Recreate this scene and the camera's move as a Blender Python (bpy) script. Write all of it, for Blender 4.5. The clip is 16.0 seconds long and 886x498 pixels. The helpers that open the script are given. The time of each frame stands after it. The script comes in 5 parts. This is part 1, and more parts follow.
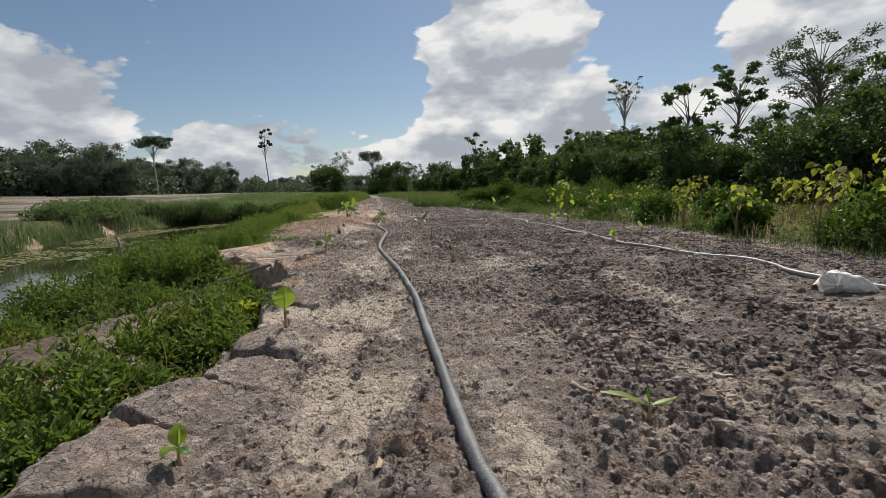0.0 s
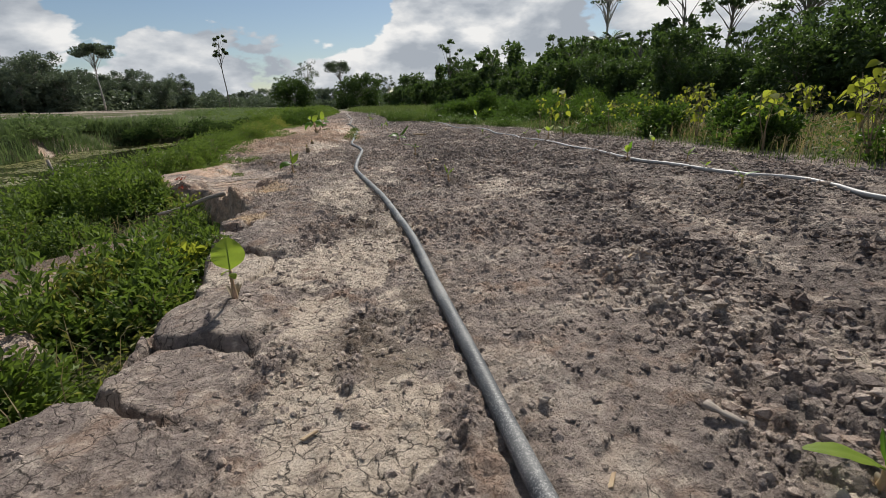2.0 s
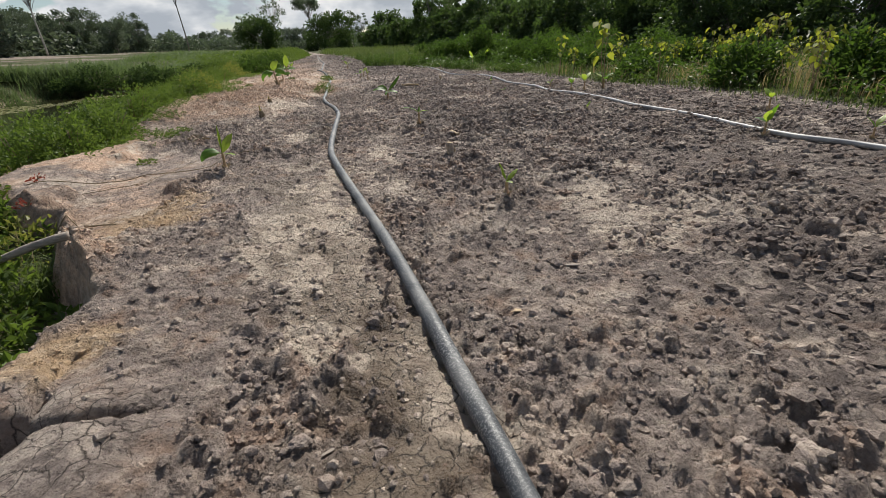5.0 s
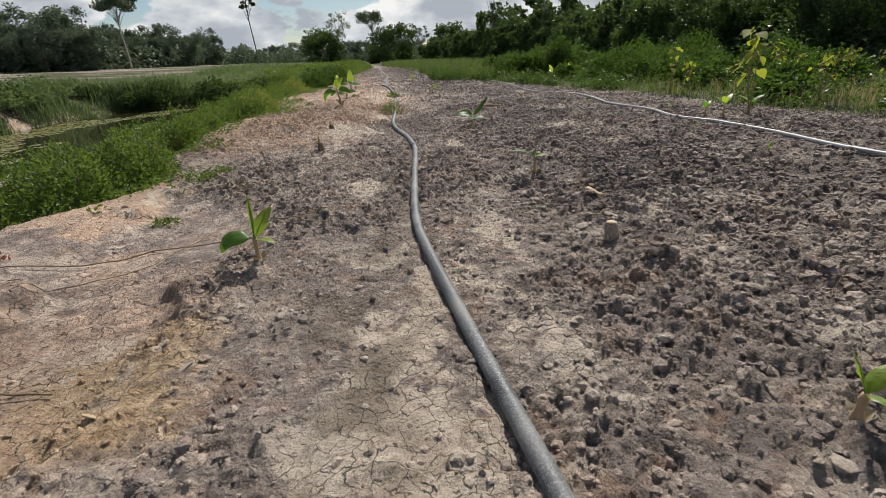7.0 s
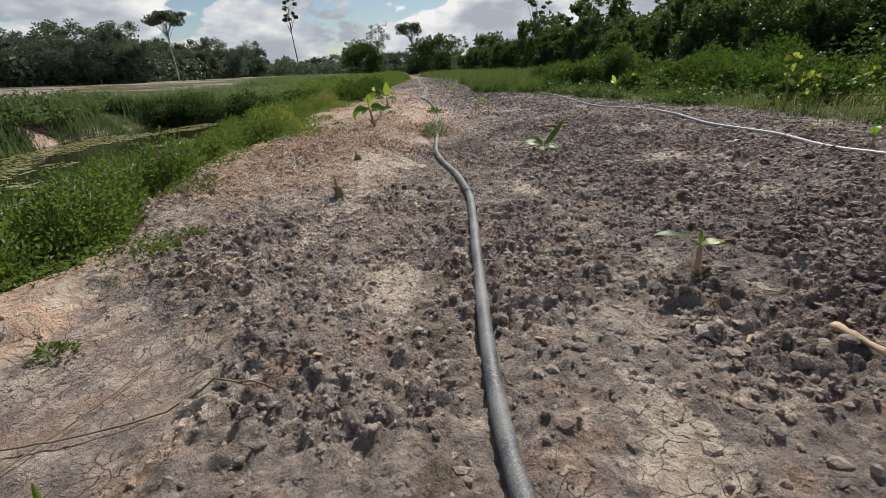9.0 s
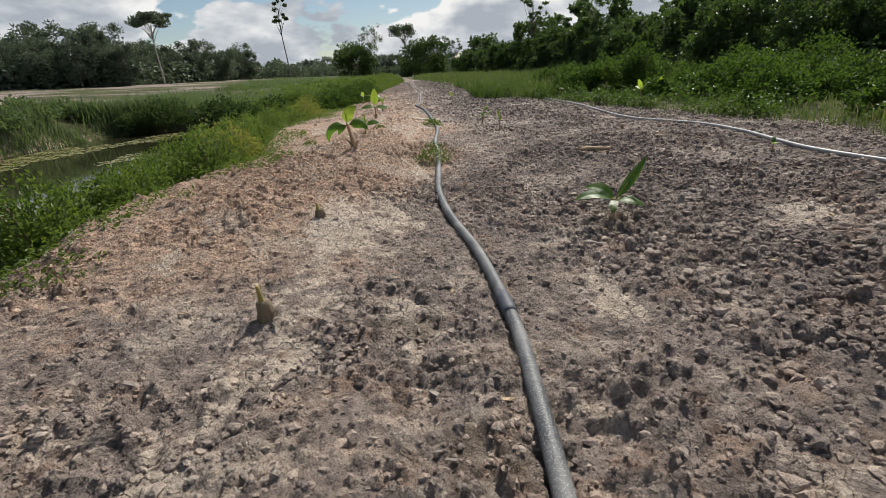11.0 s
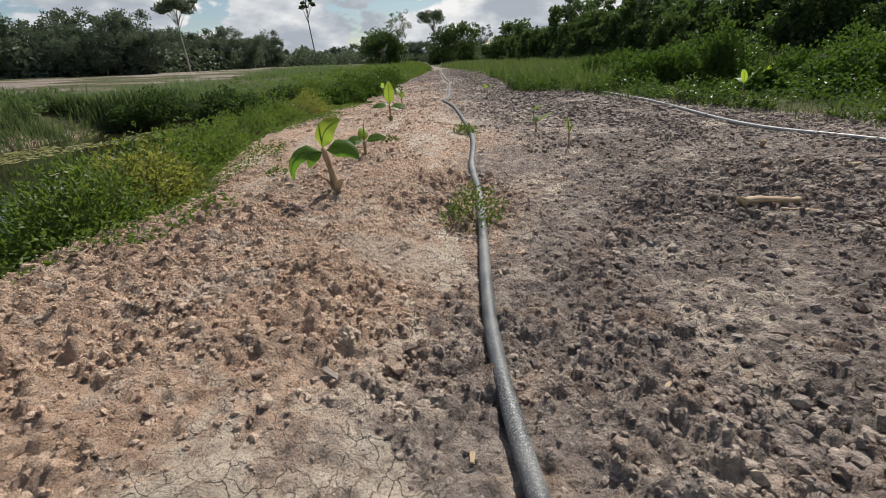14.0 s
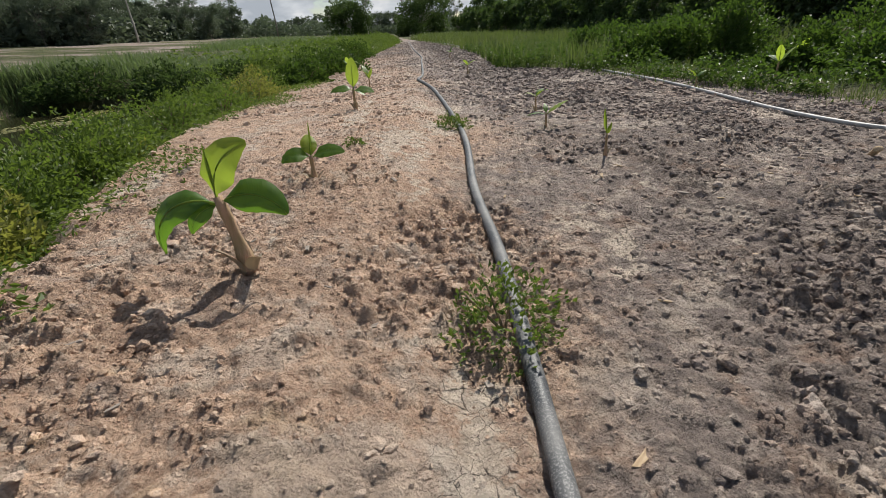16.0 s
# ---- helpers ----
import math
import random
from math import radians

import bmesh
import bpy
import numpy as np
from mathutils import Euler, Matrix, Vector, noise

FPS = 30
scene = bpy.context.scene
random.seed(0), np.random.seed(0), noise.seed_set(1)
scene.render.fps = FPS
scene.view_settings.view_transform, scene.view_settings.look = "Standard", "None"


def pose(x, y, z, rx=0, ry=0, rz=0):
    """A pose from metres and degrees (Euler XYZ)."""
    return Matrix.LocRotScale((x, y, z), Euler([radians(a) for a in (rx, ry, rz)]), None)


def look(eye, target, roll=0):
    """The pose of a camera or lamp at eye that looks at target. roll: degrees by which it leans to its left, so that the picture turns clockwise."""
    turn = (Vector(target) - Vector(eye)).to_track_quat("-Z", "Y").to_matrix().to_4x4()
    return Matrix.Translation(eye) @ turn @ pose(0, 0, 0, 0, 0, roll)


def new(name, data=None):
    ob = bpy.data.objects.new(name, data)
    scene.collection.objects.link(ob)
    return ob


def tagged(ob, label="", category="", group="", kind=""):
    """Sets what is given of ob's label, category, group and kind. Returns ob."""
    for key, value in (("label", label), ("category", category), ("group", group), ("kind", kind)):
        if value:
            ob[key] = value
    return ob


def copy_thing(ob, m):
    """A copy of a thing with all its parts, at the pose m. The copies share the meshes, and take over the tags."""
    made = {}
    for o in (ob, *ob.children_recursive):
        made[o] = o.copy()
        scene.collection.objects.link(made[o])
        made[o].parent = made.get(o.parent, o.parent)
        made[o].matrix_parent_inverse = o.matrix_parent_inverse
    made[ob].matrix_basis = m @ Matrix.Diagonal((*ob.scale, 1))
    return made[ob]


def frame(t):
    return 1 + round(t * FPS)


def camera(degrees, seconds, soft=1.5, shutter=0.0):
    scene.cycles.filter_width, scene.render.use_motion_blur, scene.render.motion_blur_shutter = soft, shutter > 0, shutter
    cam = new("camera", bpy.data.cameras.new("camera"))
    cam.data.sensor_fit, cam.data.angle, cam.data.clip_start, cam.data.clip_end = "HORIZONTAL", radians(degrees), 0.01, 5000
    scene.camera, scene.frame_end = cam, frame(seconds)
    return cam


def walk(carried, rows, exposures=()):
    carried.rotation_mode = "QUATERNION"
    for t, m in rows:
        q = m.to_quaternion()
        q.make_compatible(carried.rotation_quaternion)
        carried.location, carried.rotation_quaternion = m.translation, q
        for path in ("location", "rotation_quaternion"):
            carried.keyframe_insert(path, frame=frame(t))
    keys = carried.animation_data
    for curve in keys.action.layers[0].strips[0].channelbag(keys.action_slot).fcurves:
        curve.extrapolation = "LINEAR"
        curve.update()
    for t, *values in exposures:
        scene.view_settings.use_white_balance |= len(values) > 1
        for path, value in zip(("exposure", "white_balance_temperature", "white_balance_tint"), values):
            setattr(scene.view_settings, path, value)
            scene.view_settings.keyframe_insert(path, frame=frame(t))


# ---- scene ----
cam = camera(86.4, 16.0, soft=0.5)
PATH = [
    (0, (1.575, -0.796, 1.373), (1.696, 1.184, 1.118), -1.9),
    (0.5, (1.548, -0.516, 1.366), (1.667, 1.464, 1.109), -2.0),
    (1, (1.446, -0.168, 1.353), (1.559, 1.8, 1.013), -2.1),
    (1.5, (1.436, 0.242, 1.332), (1.612, 2.182, 0.879), -2.1),
    (2, (1.371, 0.645, 1.269), (1.581, 2.542, 0.672), -2.3),
    (2.5, (1.406, 1.116, 1.208), (1.71, 2.977, 0.541), -2.3),
    (3, (1.348, 1.675, 1.242), (1.804, 3.476, 0.504), -2.2),
    (3.2, (1.348, 1.903, 1.237), (1.829, 3.689, 0.478), -2.2),
    (5.3, (1.11, 4.644, 1.3), (1.332, 6.46, 0.492), -3.0),
    (5.5, (1.045, 4.872, 1.343), (1.239, 6.695, 0.542), -3.0),
    (6, (0.998, 5.484, 1.355), (1.142, 7.32, 0.574), -3.1),
    (6.5, (0.886, 6.072, 1.358), (0.989, 7.923, 0.608), -3.1),
    (7, (0.813, 6.7, 1.357), (0.875, 8.55, 0.598), -3.2),
    (7.5, (0.765, 7.303, 1.311), (0.811, 9.154, 0.552), -3.2),
    (8, (0.68, 7.92, 1.322), (0.667, 9.771, 0.566), -3.5),
    (8.5, (0.685, 8.497, 1.34), (0.646, 10.357, 0.606), -3.4),
    (9, (0.6, 9.102, 1.368), (0.52, 10.967, 0.653), -3.6),
    (9.5, (0.583, 9.716, 1.348), (0.508, 11.585, 0.64), -3.6),
    (9.7, (0.548, 9.964, 1.357), (0.482, 11.833, 0.65), -3.6),
    (11.8, (0.38, 12.839, 1.422), (0.325, 14.706, 0.707), -3.7),
    (12, (0.388, 13.038, 1.402), (0.33, 14.902, 0.681), -3.8),
    (12.5, (0.353, 13.597, 1.381), (0.289, 15.454, 0.641), -3.8),
    (13, (0.341, 14.245, 1.373), (0.253, 16.099, 0.627), -3.9),
    (13.5, (0.198, 14.789, 1.396), (0.061, 16.642, 0.658), -3.9),
    (14, (0.177, 15.39, 1.399), (0.014, 17.239, 0.654), -3.7),
    (14.5, (0.13, 15.921, 1.388), (-0.057, 17.766, 0.64), -3.7),
    (15, (0.037, 16.483, 1.373), (-0.188, 18.32, 0.617), -3.6),
    (15.5, (-0.025, 17.013, 1.401), (-0.248, 18.841, 0.619), -3.6),
    (16, (-0.126, 17.58, 1.377), (-0.175, 19.393, 0.534), -3.3),
]
walk(cam, [(t, look(eye, target, roll)) for t, eye, target, roll in PATH],
     [(0, 0.08), (1.8, 0.10), (2.8, 0.22), (5.3, 0.22), (9.0, 0.16), (16, 0.20)])

# ---- world and sun ----
SUN_AZ, SUN_EL = 22.0, 46.0          # degrees to the right of +y, and above the horizon


def toward(az, el):
    a, e = radians(az), radians(el)
    return Vector((math.sin(a) * math.cos(e), math.cos(a) * math.cos(e), math.sin(e)))


def make_world():
    w = bpy.data.worlds.new("sky")
    scene.world = w
    w.use_nodes = True
    nt = w.node_tree
    nt.nodes.clear()
    N = lambda kind: nt.nodes.new(kind)
    L = nt.links.new

    def math_node(op, a, b=None, clamp=False):
        n = N("ShaderNodeMath")
        n.operation, n.use_clamp = op, clamp
        for i, v in enumerate((a, b)):
            if v is None:
                continue
            if isinstance(v, (int, float)):
                n.inputs[i].default_value = v
            else:
                L(v, n.inputs[i])
        return n.outputs[0]

    def vmath(op, a, b):
        n = N("ShaderNodeVectorMath")
        n.operation = op
        for i, v in enumerate((a, b)):
            if isinstance(v, (tuple, list, Vector)):
                n.inputs[i].default_value = v
            else:
                L(v, n.inputs[i])
        return n

    out = N("ShaderNodeOutputWorld")
    sky = N("ShaderNodeTexSky")
    sky.sky_type, sky.sun_disc = "NISHITA", False
    sky.sun_elevation, sky.sun_rotation = radians(SUN_EL), radians(SUN_AZ)
    sky.air_density, sky.dust_density, sky.ozone_density = 1.0, 0.4, 1.6
    clear = N("ShaderNodeBackground")
    clear.inputs[1].default_value = SKY_STRENGTH
    L(sky.outputs[0], clear.inputs[0])

    d = N("ShaderNodeTexCoord").outputs["Generated"]
    sep = N("ShaderNodeSeparateXYZ")
    L(d, sep.inputs[0])
    up = math_node("MAXIMUM", sep.outputs[2], 0.0)
    # the cloud layer is flattened towards the horizon
    flat = vmath("MULTIPLY", d, (1.0, 1.0, 2.1)).outputs[0]

    def cloud_density(shift):
        p = vmath("ADD", flat, shift).outputs[0]
        big = N("ShaderNodeTexNoise")
        big.inputs["Scale"].default_value, big.inputs["Detail"].default_value = 4.1, 10.0
        big.inputs["Roughness"].default_value = 0.52
        big.inputs["Distortion"].default_value = 0.15
        L(p, big.inputs["Vector"])
        puff = N("ShaderNodeTexVoronoi")
        puff.feature = "SMOOTH_F1"
        puff.inputs["Scale"].default_value = 12.0
        puff.inputs["Detail"].default_value = 3.0
        L(p, puff.inputs["Vector"])
        a = math_node("MULTIPLY", puff.outputs["Distance"], -0.22)
        wide = math_node("ADD", math_node("MULTIPLY", big.outputs[0], 1.7), -0.35)
        return math_node("ADD", wide, a)

    base = cloud_density((3.1, 1.7, 0.4))
    sd = toward(SUN_AZ, SUN_EL)
    off = cloud_density((3.1 + 0.05 * sd.x, 1.7 + 0.05 * sd.y, 0.4 + 0.11 * sd.z))
    # where the heaps of cloud and the clear gaps stand
    total = base
    for az, el, size, amount in CLOUDS:
        dot = vmath("DOT_PRODUCT", d, toward(az, el)).outputs["Value"]
        edge = math.cos(radians(size))
        m = N("ShaderNodeMapRange")
        m.interpolation_type = "SMOOTHSTEP"
        m.inputs["From Min"].default_value, m.inputs["From Max"].default_value = edge, 1.0
        m.inputs["To Min"].default_value, m.inputs["To Max"].default_value = 0.0, amount
        L(dot, m.inputs["Value"])
        total = math_node("ADD", total, m.outputs[0])
    low = N("ShaderNodeMapRange")
    low.inputs["From Min"].default_value, low.inputs["From Max"].default_value = 0.02, 0.24
    low.inputs["To Min"].default_value, low.inputs["To Max"].default_value = 0.26, 0.0
    L(up, low.inputs["Value"])
    total = math_node("ADD", total, low.outputs[0])
    mask = N("ShaderNodeMapRange")
    mask.interpolation_type = "SMOOTHSTEP"
    mask.inputs["From Min"].default_value, mask.inputs["From Max"].default_value = 0.43, 0.49
    L(total, mask.inputs["Value"])
    thick = N("ShaderNodeMapRange")
    thick.inputs["From Min"].default_value, thick.inputs["From Max"].default_value = 0.44, 0.72
    L(total, thick.inputs["Value"])
    lit = math_node("SUBTRACT", base, off)
    lit = math_node("MULTIPLY", lit, 3.2)
    lit = math_node("ADD", lit, 0.62)
    lit = math_node("SUBTRACT", lit, math_node("MULTIPLY", thick.outputs[0], 0.30), True)
    ramp = N("ShaderNodeValToRGB")
    r = ramp.color_ramp
    r.elements[0].position, r.elements[0].color = 0.0, (0.54, 0.59, 0.66, 1)
    r.elements[1].position, r.elements[1].color = 1.0, (1.22, 1.21, 1.19, 1)
    e = r.elements.new(0.45)
    e.color = (0.78, 0.82, 0.87, 1)
    L(lit, ramp.inputs[0])
    cloud = N("ShaderNodeBackground")
    cloud.inputs[1].default_value = CLOUD_STRENGTH
    L(ramp.outputs[0], cloud.inputs[0])
    mix = N("ShaderNodeMixShader")
    L(mask.outputs[0], mix.inputs[0])
    L(clear.outputs[0], mix.inputs[1])
    L(cloud.outputs[0], mix.inputs[2])
    L(mix.outputs[0], out.inputs[0])


SKY_STRENGTH, CLOUD_STRENGTH = 0.068, 0.66
CLOUDS = [(-36, 11, 12, 0.22), (-46, 25, 12, 0.14), (-33, 18, 7, -0.26), (-18, 8, 10, 0.16), (-24, 13, 6, -0.12), (8, 15, 12, 0.34), (17, 11, 11, 0.26),
          (42, 14, 22, 0.34), (-13, 19, 15, -0.34), (29, 17, 9, -0.22), (-2, 11, 6, -0.12)]
make_world()
sun = new("sun", bpy.data.lights.new("sun", "SUN"))
sun.data.energy, sun.data.angle, sun.data.color = 5.0, radians(0.6), (1.0, 0.95, 0.87)
sun.matrix_world = look(toward(SUN_AZ, SUN_EL) * 60, (0, 0, 0))


# ---- materials ----
class Mat:
    """A node material that is put together by short calls."""

    def __init__(self, name):
        self.m = bpy.data.materials.new(name)
        self.m.use_nodes = True
        self.nt = self.m.node_tree
        self.bsdf = self.nt.nodes["Principled BSDF"]
        self.out = self.nt.nodes["Material Output"]

    def node(self, kind, **sockets):
        n = self.nt.nodes.new(kind)
        for k, v in sockets.items():
            self.put(n.inputs[k.replace("_", " ")], v)
        return n

    def put(self, socket, v):
        if isinstance(v, bpy.types.NodeSocket):
            self.nt.links.new(v, socket)
        else:
            socket.default_value = v

    def coords(self, kind="Object"):
        return self.node("ShaderNodeTexCoord").outputs[kind]

    def noise(self, vec, scale, detail=4.0, rough=0.55):
        n = self.node("ShaderNodeTexNoise", Scale=scale, Detail=detail, Roughness=rough)
        self.put(n.inputs["Vector"], vec)
        return n.outputs[0]

    def attr(self, name):
        n = self.node("ShaderNodeAttribute")
        n.attribute_name = name
        return n.outputs["Fac"]

    def rng(self, v, a, b, c=0.0, d=1.0, smooth=False):
        n = self.node("ShaderNodeMapRange")
        if smooth:
            n.interpolation_type = "SMOOTHSTEP"
        for i, x in enumerate((v, a, b, c, d)):
            self.put(n.inputs[i], x)
        return n.outputs[0]

    def math(self, op, a, b=0.0, clamp=False):
        n = self.node("ShaderNodeMath")
        n.operation, n.use_clamp = op, clamp
        self.put(n.inputs[0], a)
        self.put(n.inputs[1], b)
        return n.outputs[0]

    def mix(self, fac, a, b):
        n = self.node("ShaderNodeMix")
        n.data_type = "RGBA"
        self.put(n.inputs[0], fac)
        for s, v in ((n.inputs[6], a), (n.inputs[7], b)):
            self.put(s, v if isinstance(v, bpy.types.NodeSocket) else (*v, 1.0))
        return n.outputs[2]

    def bump(self, height, strength=0.5, distance=0.02, normal=None):
        n = self.node("ShaderNodeBump", Strength=strength, Distance=distance)
        self.put(n.inputs["Height"], height)
        if normal is not None:
            self.put(n.inputs["Normal"], normal)
        return n.outputs[0]

    def finish(self, color, rough=0.8, normal=None, **more):
        self.put(self.bsdf.inputs["Base Color"], color if isinstance(color, bpy.types.NodeSocket) else (*color, 1.0))
        self.put(self.bsdf.inputs["Roughness"], rough)
        if normal is not None:
            self.put(self.bsdf.inputs["Normal"], normal)
        for k, v in more.items():
            self.put(self.bsdf.inputs[k.replace("_", " ")], v)
        return self.m


def soil_color(m, p, rnd=None):
    """Clay soil: dark where wetter and freshly turned, painted darker far off for the clods' shaded sides, pale where
    it has dried to a crust, tan and orange in places.
    """
    fine, mid, big = m.noise(p, 55, 6, 0.7), m.noise(p, 8, 7, 0.62), m.noise(p, 1.3, 5, 0.6)
    crust, tan, damp_shade = m.attr("crust"), m.attr("tan"), m.attr("damp_shade")
    dark = m.mix(m.rng(mid, 0.32, 0.68), (0.165, 0.132, 0.115), (0.45, 0.365, 0.315))
    dark = m.mix(m.rng(fine, 0.44, 0.80, 0, 0.6), dark, (0.47, 0.39, 0.325))
    pale = m.mix(m.rng(mid, 0.3, 0.7), (0.46, 0.36, 0.275), (0.76, 0.65, 0.525))
    warm = m.mix(m.rng(mid, 0.32, 0.70), (0.40, 0.25, 0.17), (0.75, 0.52, 0.37))
    warm = m.mix(m.rng(fine, 0.42, 0.74, 0, 0.7), warm, (0.80, 0.62, 0.47))
    orange = m.mix(m.rng(mid, 0.3, 0.75), (0.47, 0.31, 0.17), (0.66, 0.49, 0.32))
    t = m.math("ADD", tan, m.math("MULTIPLY", m.math("SUBTRACT", mid, 0.5), 0.8))
    c = m.mix(m.rng(t, 0.2, 0.65, 0, 1, True), dark, warm)
    patch, salt = m.noise(p, 3.4, 6, 0.6), m.noise(p, 5.3, 7, 0.68)
    c = m.mix(m.rng(patch, 0.50, 0.64, 0, 0.55, True), c, (0.38, 0.24, 0.16))
    c = m.mix(m.rng(salt, 0.54, 0.65, 0, 0.42, True), c, (0.68, 0.58, 0.485))
    c = m.mix(m.rng(patch, 0.46, 0.36, 0, 0.35, True), c, (0.15, 0.125, 0.12))
    broken = m.math("ADD", crust, m.math("MULTIPLY", m.math("SUBTRACT", mid, 0.5), 1.6))
    c = m.mix(m.rng(broken, 0.38, 0.60, 0, 0.9, True), c, pale)
    ochre = m.math("ADD", m.attr("ochre"), m.math("MULTIPLY", m.math("SUBTRACT", mid, 0.5), 1.2))
    c = m.mix(m.rng(ochre, 0.25, 0.7, 0, 0.9, True), c, orange)
    if rnd is not None:
        c = m.mix(m.rng(rnd, 0.65, 1.0, 0.0, 0.40), c, (0.64, 0.52, 0.41))
        c = m.mix(m.rng(rnd, 0.45, 0.0, 0.0, 0.45), c, (0.14, 0.115, 0.10))
    darkened = m.math("MULTIPLY", damp_shade, m.rng(mid, 0.25, 0.75, 0.98, 0.45))
    c = m.mix(m.math("MULTIPLY", darkened, 0.74), c, (0.092, 0.075, 0.068))
    dried = m.math("ADD", m.noise(p, 1.7, 6, 0.6), m.math("MULTIPLY", m.math("SUBTRACT", mid, 0.5), 0.25))
    c = m.mix(m.rng(dried, 0.53, 0.61, 0, 0.5, True), c, (0.60, 0.515, 0.43))
    # single crumbs, pale or dark
    shift = m.node("ShaderNodeTexNoise", Scale=28.0, Detail=3.0)
    m.put(shift.inputs["Vector"], p)
    moved = m.node("ShaderNodeVectorMath")
    moved.operation = "MULTIPLY_ADD"
    m.put(moved.inputs[0], shift.outputs["Color"])
    moved.inputs[1].default_value = (0.05, 0.05, 0.05)
    m.put(moved.inputs[2], p)
    grit = m.node("ShaderNodeTexVoronoi", Scale=34.0)
    m.put(grit.inputs["Vector"], moved.outputs[0])
    tone = m.node("ShaderNodeSeparateColor")
    m.put(tone.inputs[0], grit.outputs["Color"])
    c = m.mix(m.rng(tone.outputs[0], 0.72, 1.0, 0, 0.22, True), c, (0.74, 0.62, 0.50))
    c = m.mix(m.rng(tone.outputs[0], 0.28, 0.0, 0, 0.22, True), c, (0.085, 0.067, 0.056))
    return c, fine, mid, big


def soil_material():
    m = Mat("soil")
    p = m.coords()
    c, fine, mid, big = soil_color(m, p)
    crust, tan, green, wet = m.attr("crust"), m.attr("tan"), m.attr("green"), m.attr("wet")
    g = m.math("ADD", green, m.math("MULTIPLY", m.math("SUBTRACT", mid, 0.5), 0.5))
    grass = m.mix(m.rng(big, 0.35, 0.65), (0.050, 0.068, 0.022), (0.13, 0.125, 0.05))
    c = m.mix(m.rng(g, 0.35, 0.65, 0, 1, True), c, grass)
    c = m.mix(m.math("MULTIPLY", wet, 0.75), c, (0.16, 0.115, 0.075))
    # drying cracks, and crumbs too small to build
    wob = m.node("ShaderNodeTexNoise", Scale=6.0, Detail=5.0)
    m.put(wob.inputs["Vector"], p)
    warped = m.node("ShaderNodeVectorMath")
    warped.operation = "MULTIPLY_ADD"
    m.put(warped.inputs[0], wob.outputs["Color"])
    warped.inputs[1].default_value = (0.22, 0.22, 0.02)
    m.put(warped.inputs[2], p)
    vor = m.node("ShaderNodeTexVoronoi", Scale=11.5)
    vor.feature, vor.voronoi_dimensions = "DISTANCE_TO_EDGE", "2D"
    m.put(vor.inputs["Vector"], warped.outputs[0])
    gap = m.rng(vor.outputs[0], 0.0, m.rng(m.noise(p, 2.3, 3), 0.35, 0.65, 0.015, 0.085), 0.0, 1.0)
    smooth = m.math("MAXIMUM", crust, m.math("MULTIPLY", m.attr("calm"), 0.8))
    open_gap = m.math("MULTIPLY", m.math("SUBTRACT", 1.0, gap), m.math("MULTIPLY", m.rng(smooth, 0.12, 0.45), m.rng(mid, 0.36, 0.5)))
    # shade inside the open cracks, painted dark into the soil colour
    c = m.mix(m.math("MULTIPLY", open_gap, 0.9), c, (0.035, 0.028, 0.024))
    crumb = m.node("ShaderNodeTexVoronoi", Scale=38.0, Detail=1.0)
    m.put(crumb.inputs["Vector"], warped.outputs[0])
    crumb2 = m.node("ShaderNodeTexVoronoi", Scale=17.0)
    m.put(crumb2.inputs["Vector"], warped.outputs[0])
    loose = m.math("SUBTRACT", 1.0, m.math("MULTIPLY", m.math("MAXIMUM", crust, m.attr("calm")), 0.8))
    h = m.math("MULTIPLY", m.math("ADD", crumb.outputs["Distance"], m.math("MULTIPLY", crumb2.outputs["Distance"], 1.6)), -0.034)
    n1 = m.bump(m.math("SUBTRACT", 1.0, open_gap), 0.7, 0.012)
    n2 = m.bump(m.math("MULTIPLY", h, loose), 1.0, 1.0, n1)
    n3 = m.bump(fine, 1.0, 0.034, m.bump(mid, 0.5, 0.05, n2))
    return m.finish(c, m.rng(wet, 0, 1, 0.92, 0.5), n3, Specular_IOR_Level=0.25)


def clod_material():
    m = Mat("clods")
    p = m.coords()
    rnd = m.node("ShaderNodeNewGeometry").outputs["Random Per Island"]
    c, fine, mid, big = soil_color(m, p, rnd)
    n = m.bump(fine, 1.0, 0.018, m.bump(m.noise(p, 30, 4, 0.65), 0.8, 0.018))
    return m.finish(c, 0.93, n, Specular_IOR_Level=0.2)


def leaf_material(name, a, b, through_color, rough=0.5, share=0.4, gloss=0.4, per="Random Per Island"):
    """Leaves: two greens, some light going through them."""
    m = Mat(name)
    rnd = m.node("ShaderNodeNewGeometry").outputs["Random Per Island"]
    v = m.noise(m.coords(), 1.7, 3)
    c = m.mix(m.math("ADD", m.math("MULTIPLY", rnd, 0.6), m.rng(v, 0.3, 0.7, 0, 0.4)), a, b)
    m.finish(c, rough, None, Specular_IOR_Level=gloss)
    tr = m.node("ShaderNodeBsdfTranslucent")
    tr.inputs[0].default_value = (*through_color, 1)
    mx = m.node("ShaderNodeMixShader")
    mx.inputs[0].default_value = share
    m.nt.links.new(m.bsdf.outputs[0], mx.inputs[1])
    m.nt.links.new(tr.outputs[0], mx.inputs[2])
    m.nt.links.new(mx.outputs[0], m.out.inputs[0])
    return m.m


def bark_material(name, a, b):
    m = Mat(name)
    p = m.coords()
    s = m.node("ShaderNodeMapping")
    s.inputs["Scale"].default_value = (6, 6, 1.2)
    m.put(s.inputs["Vector"], p)
    n = m.noise(s.outputs[0], 3, 6, 0.65)
    return m.finish(m.mix(m.rng(n, 0.3, 0.7), a, b), 0.9, m.bump(n, 0.7, 0.03))


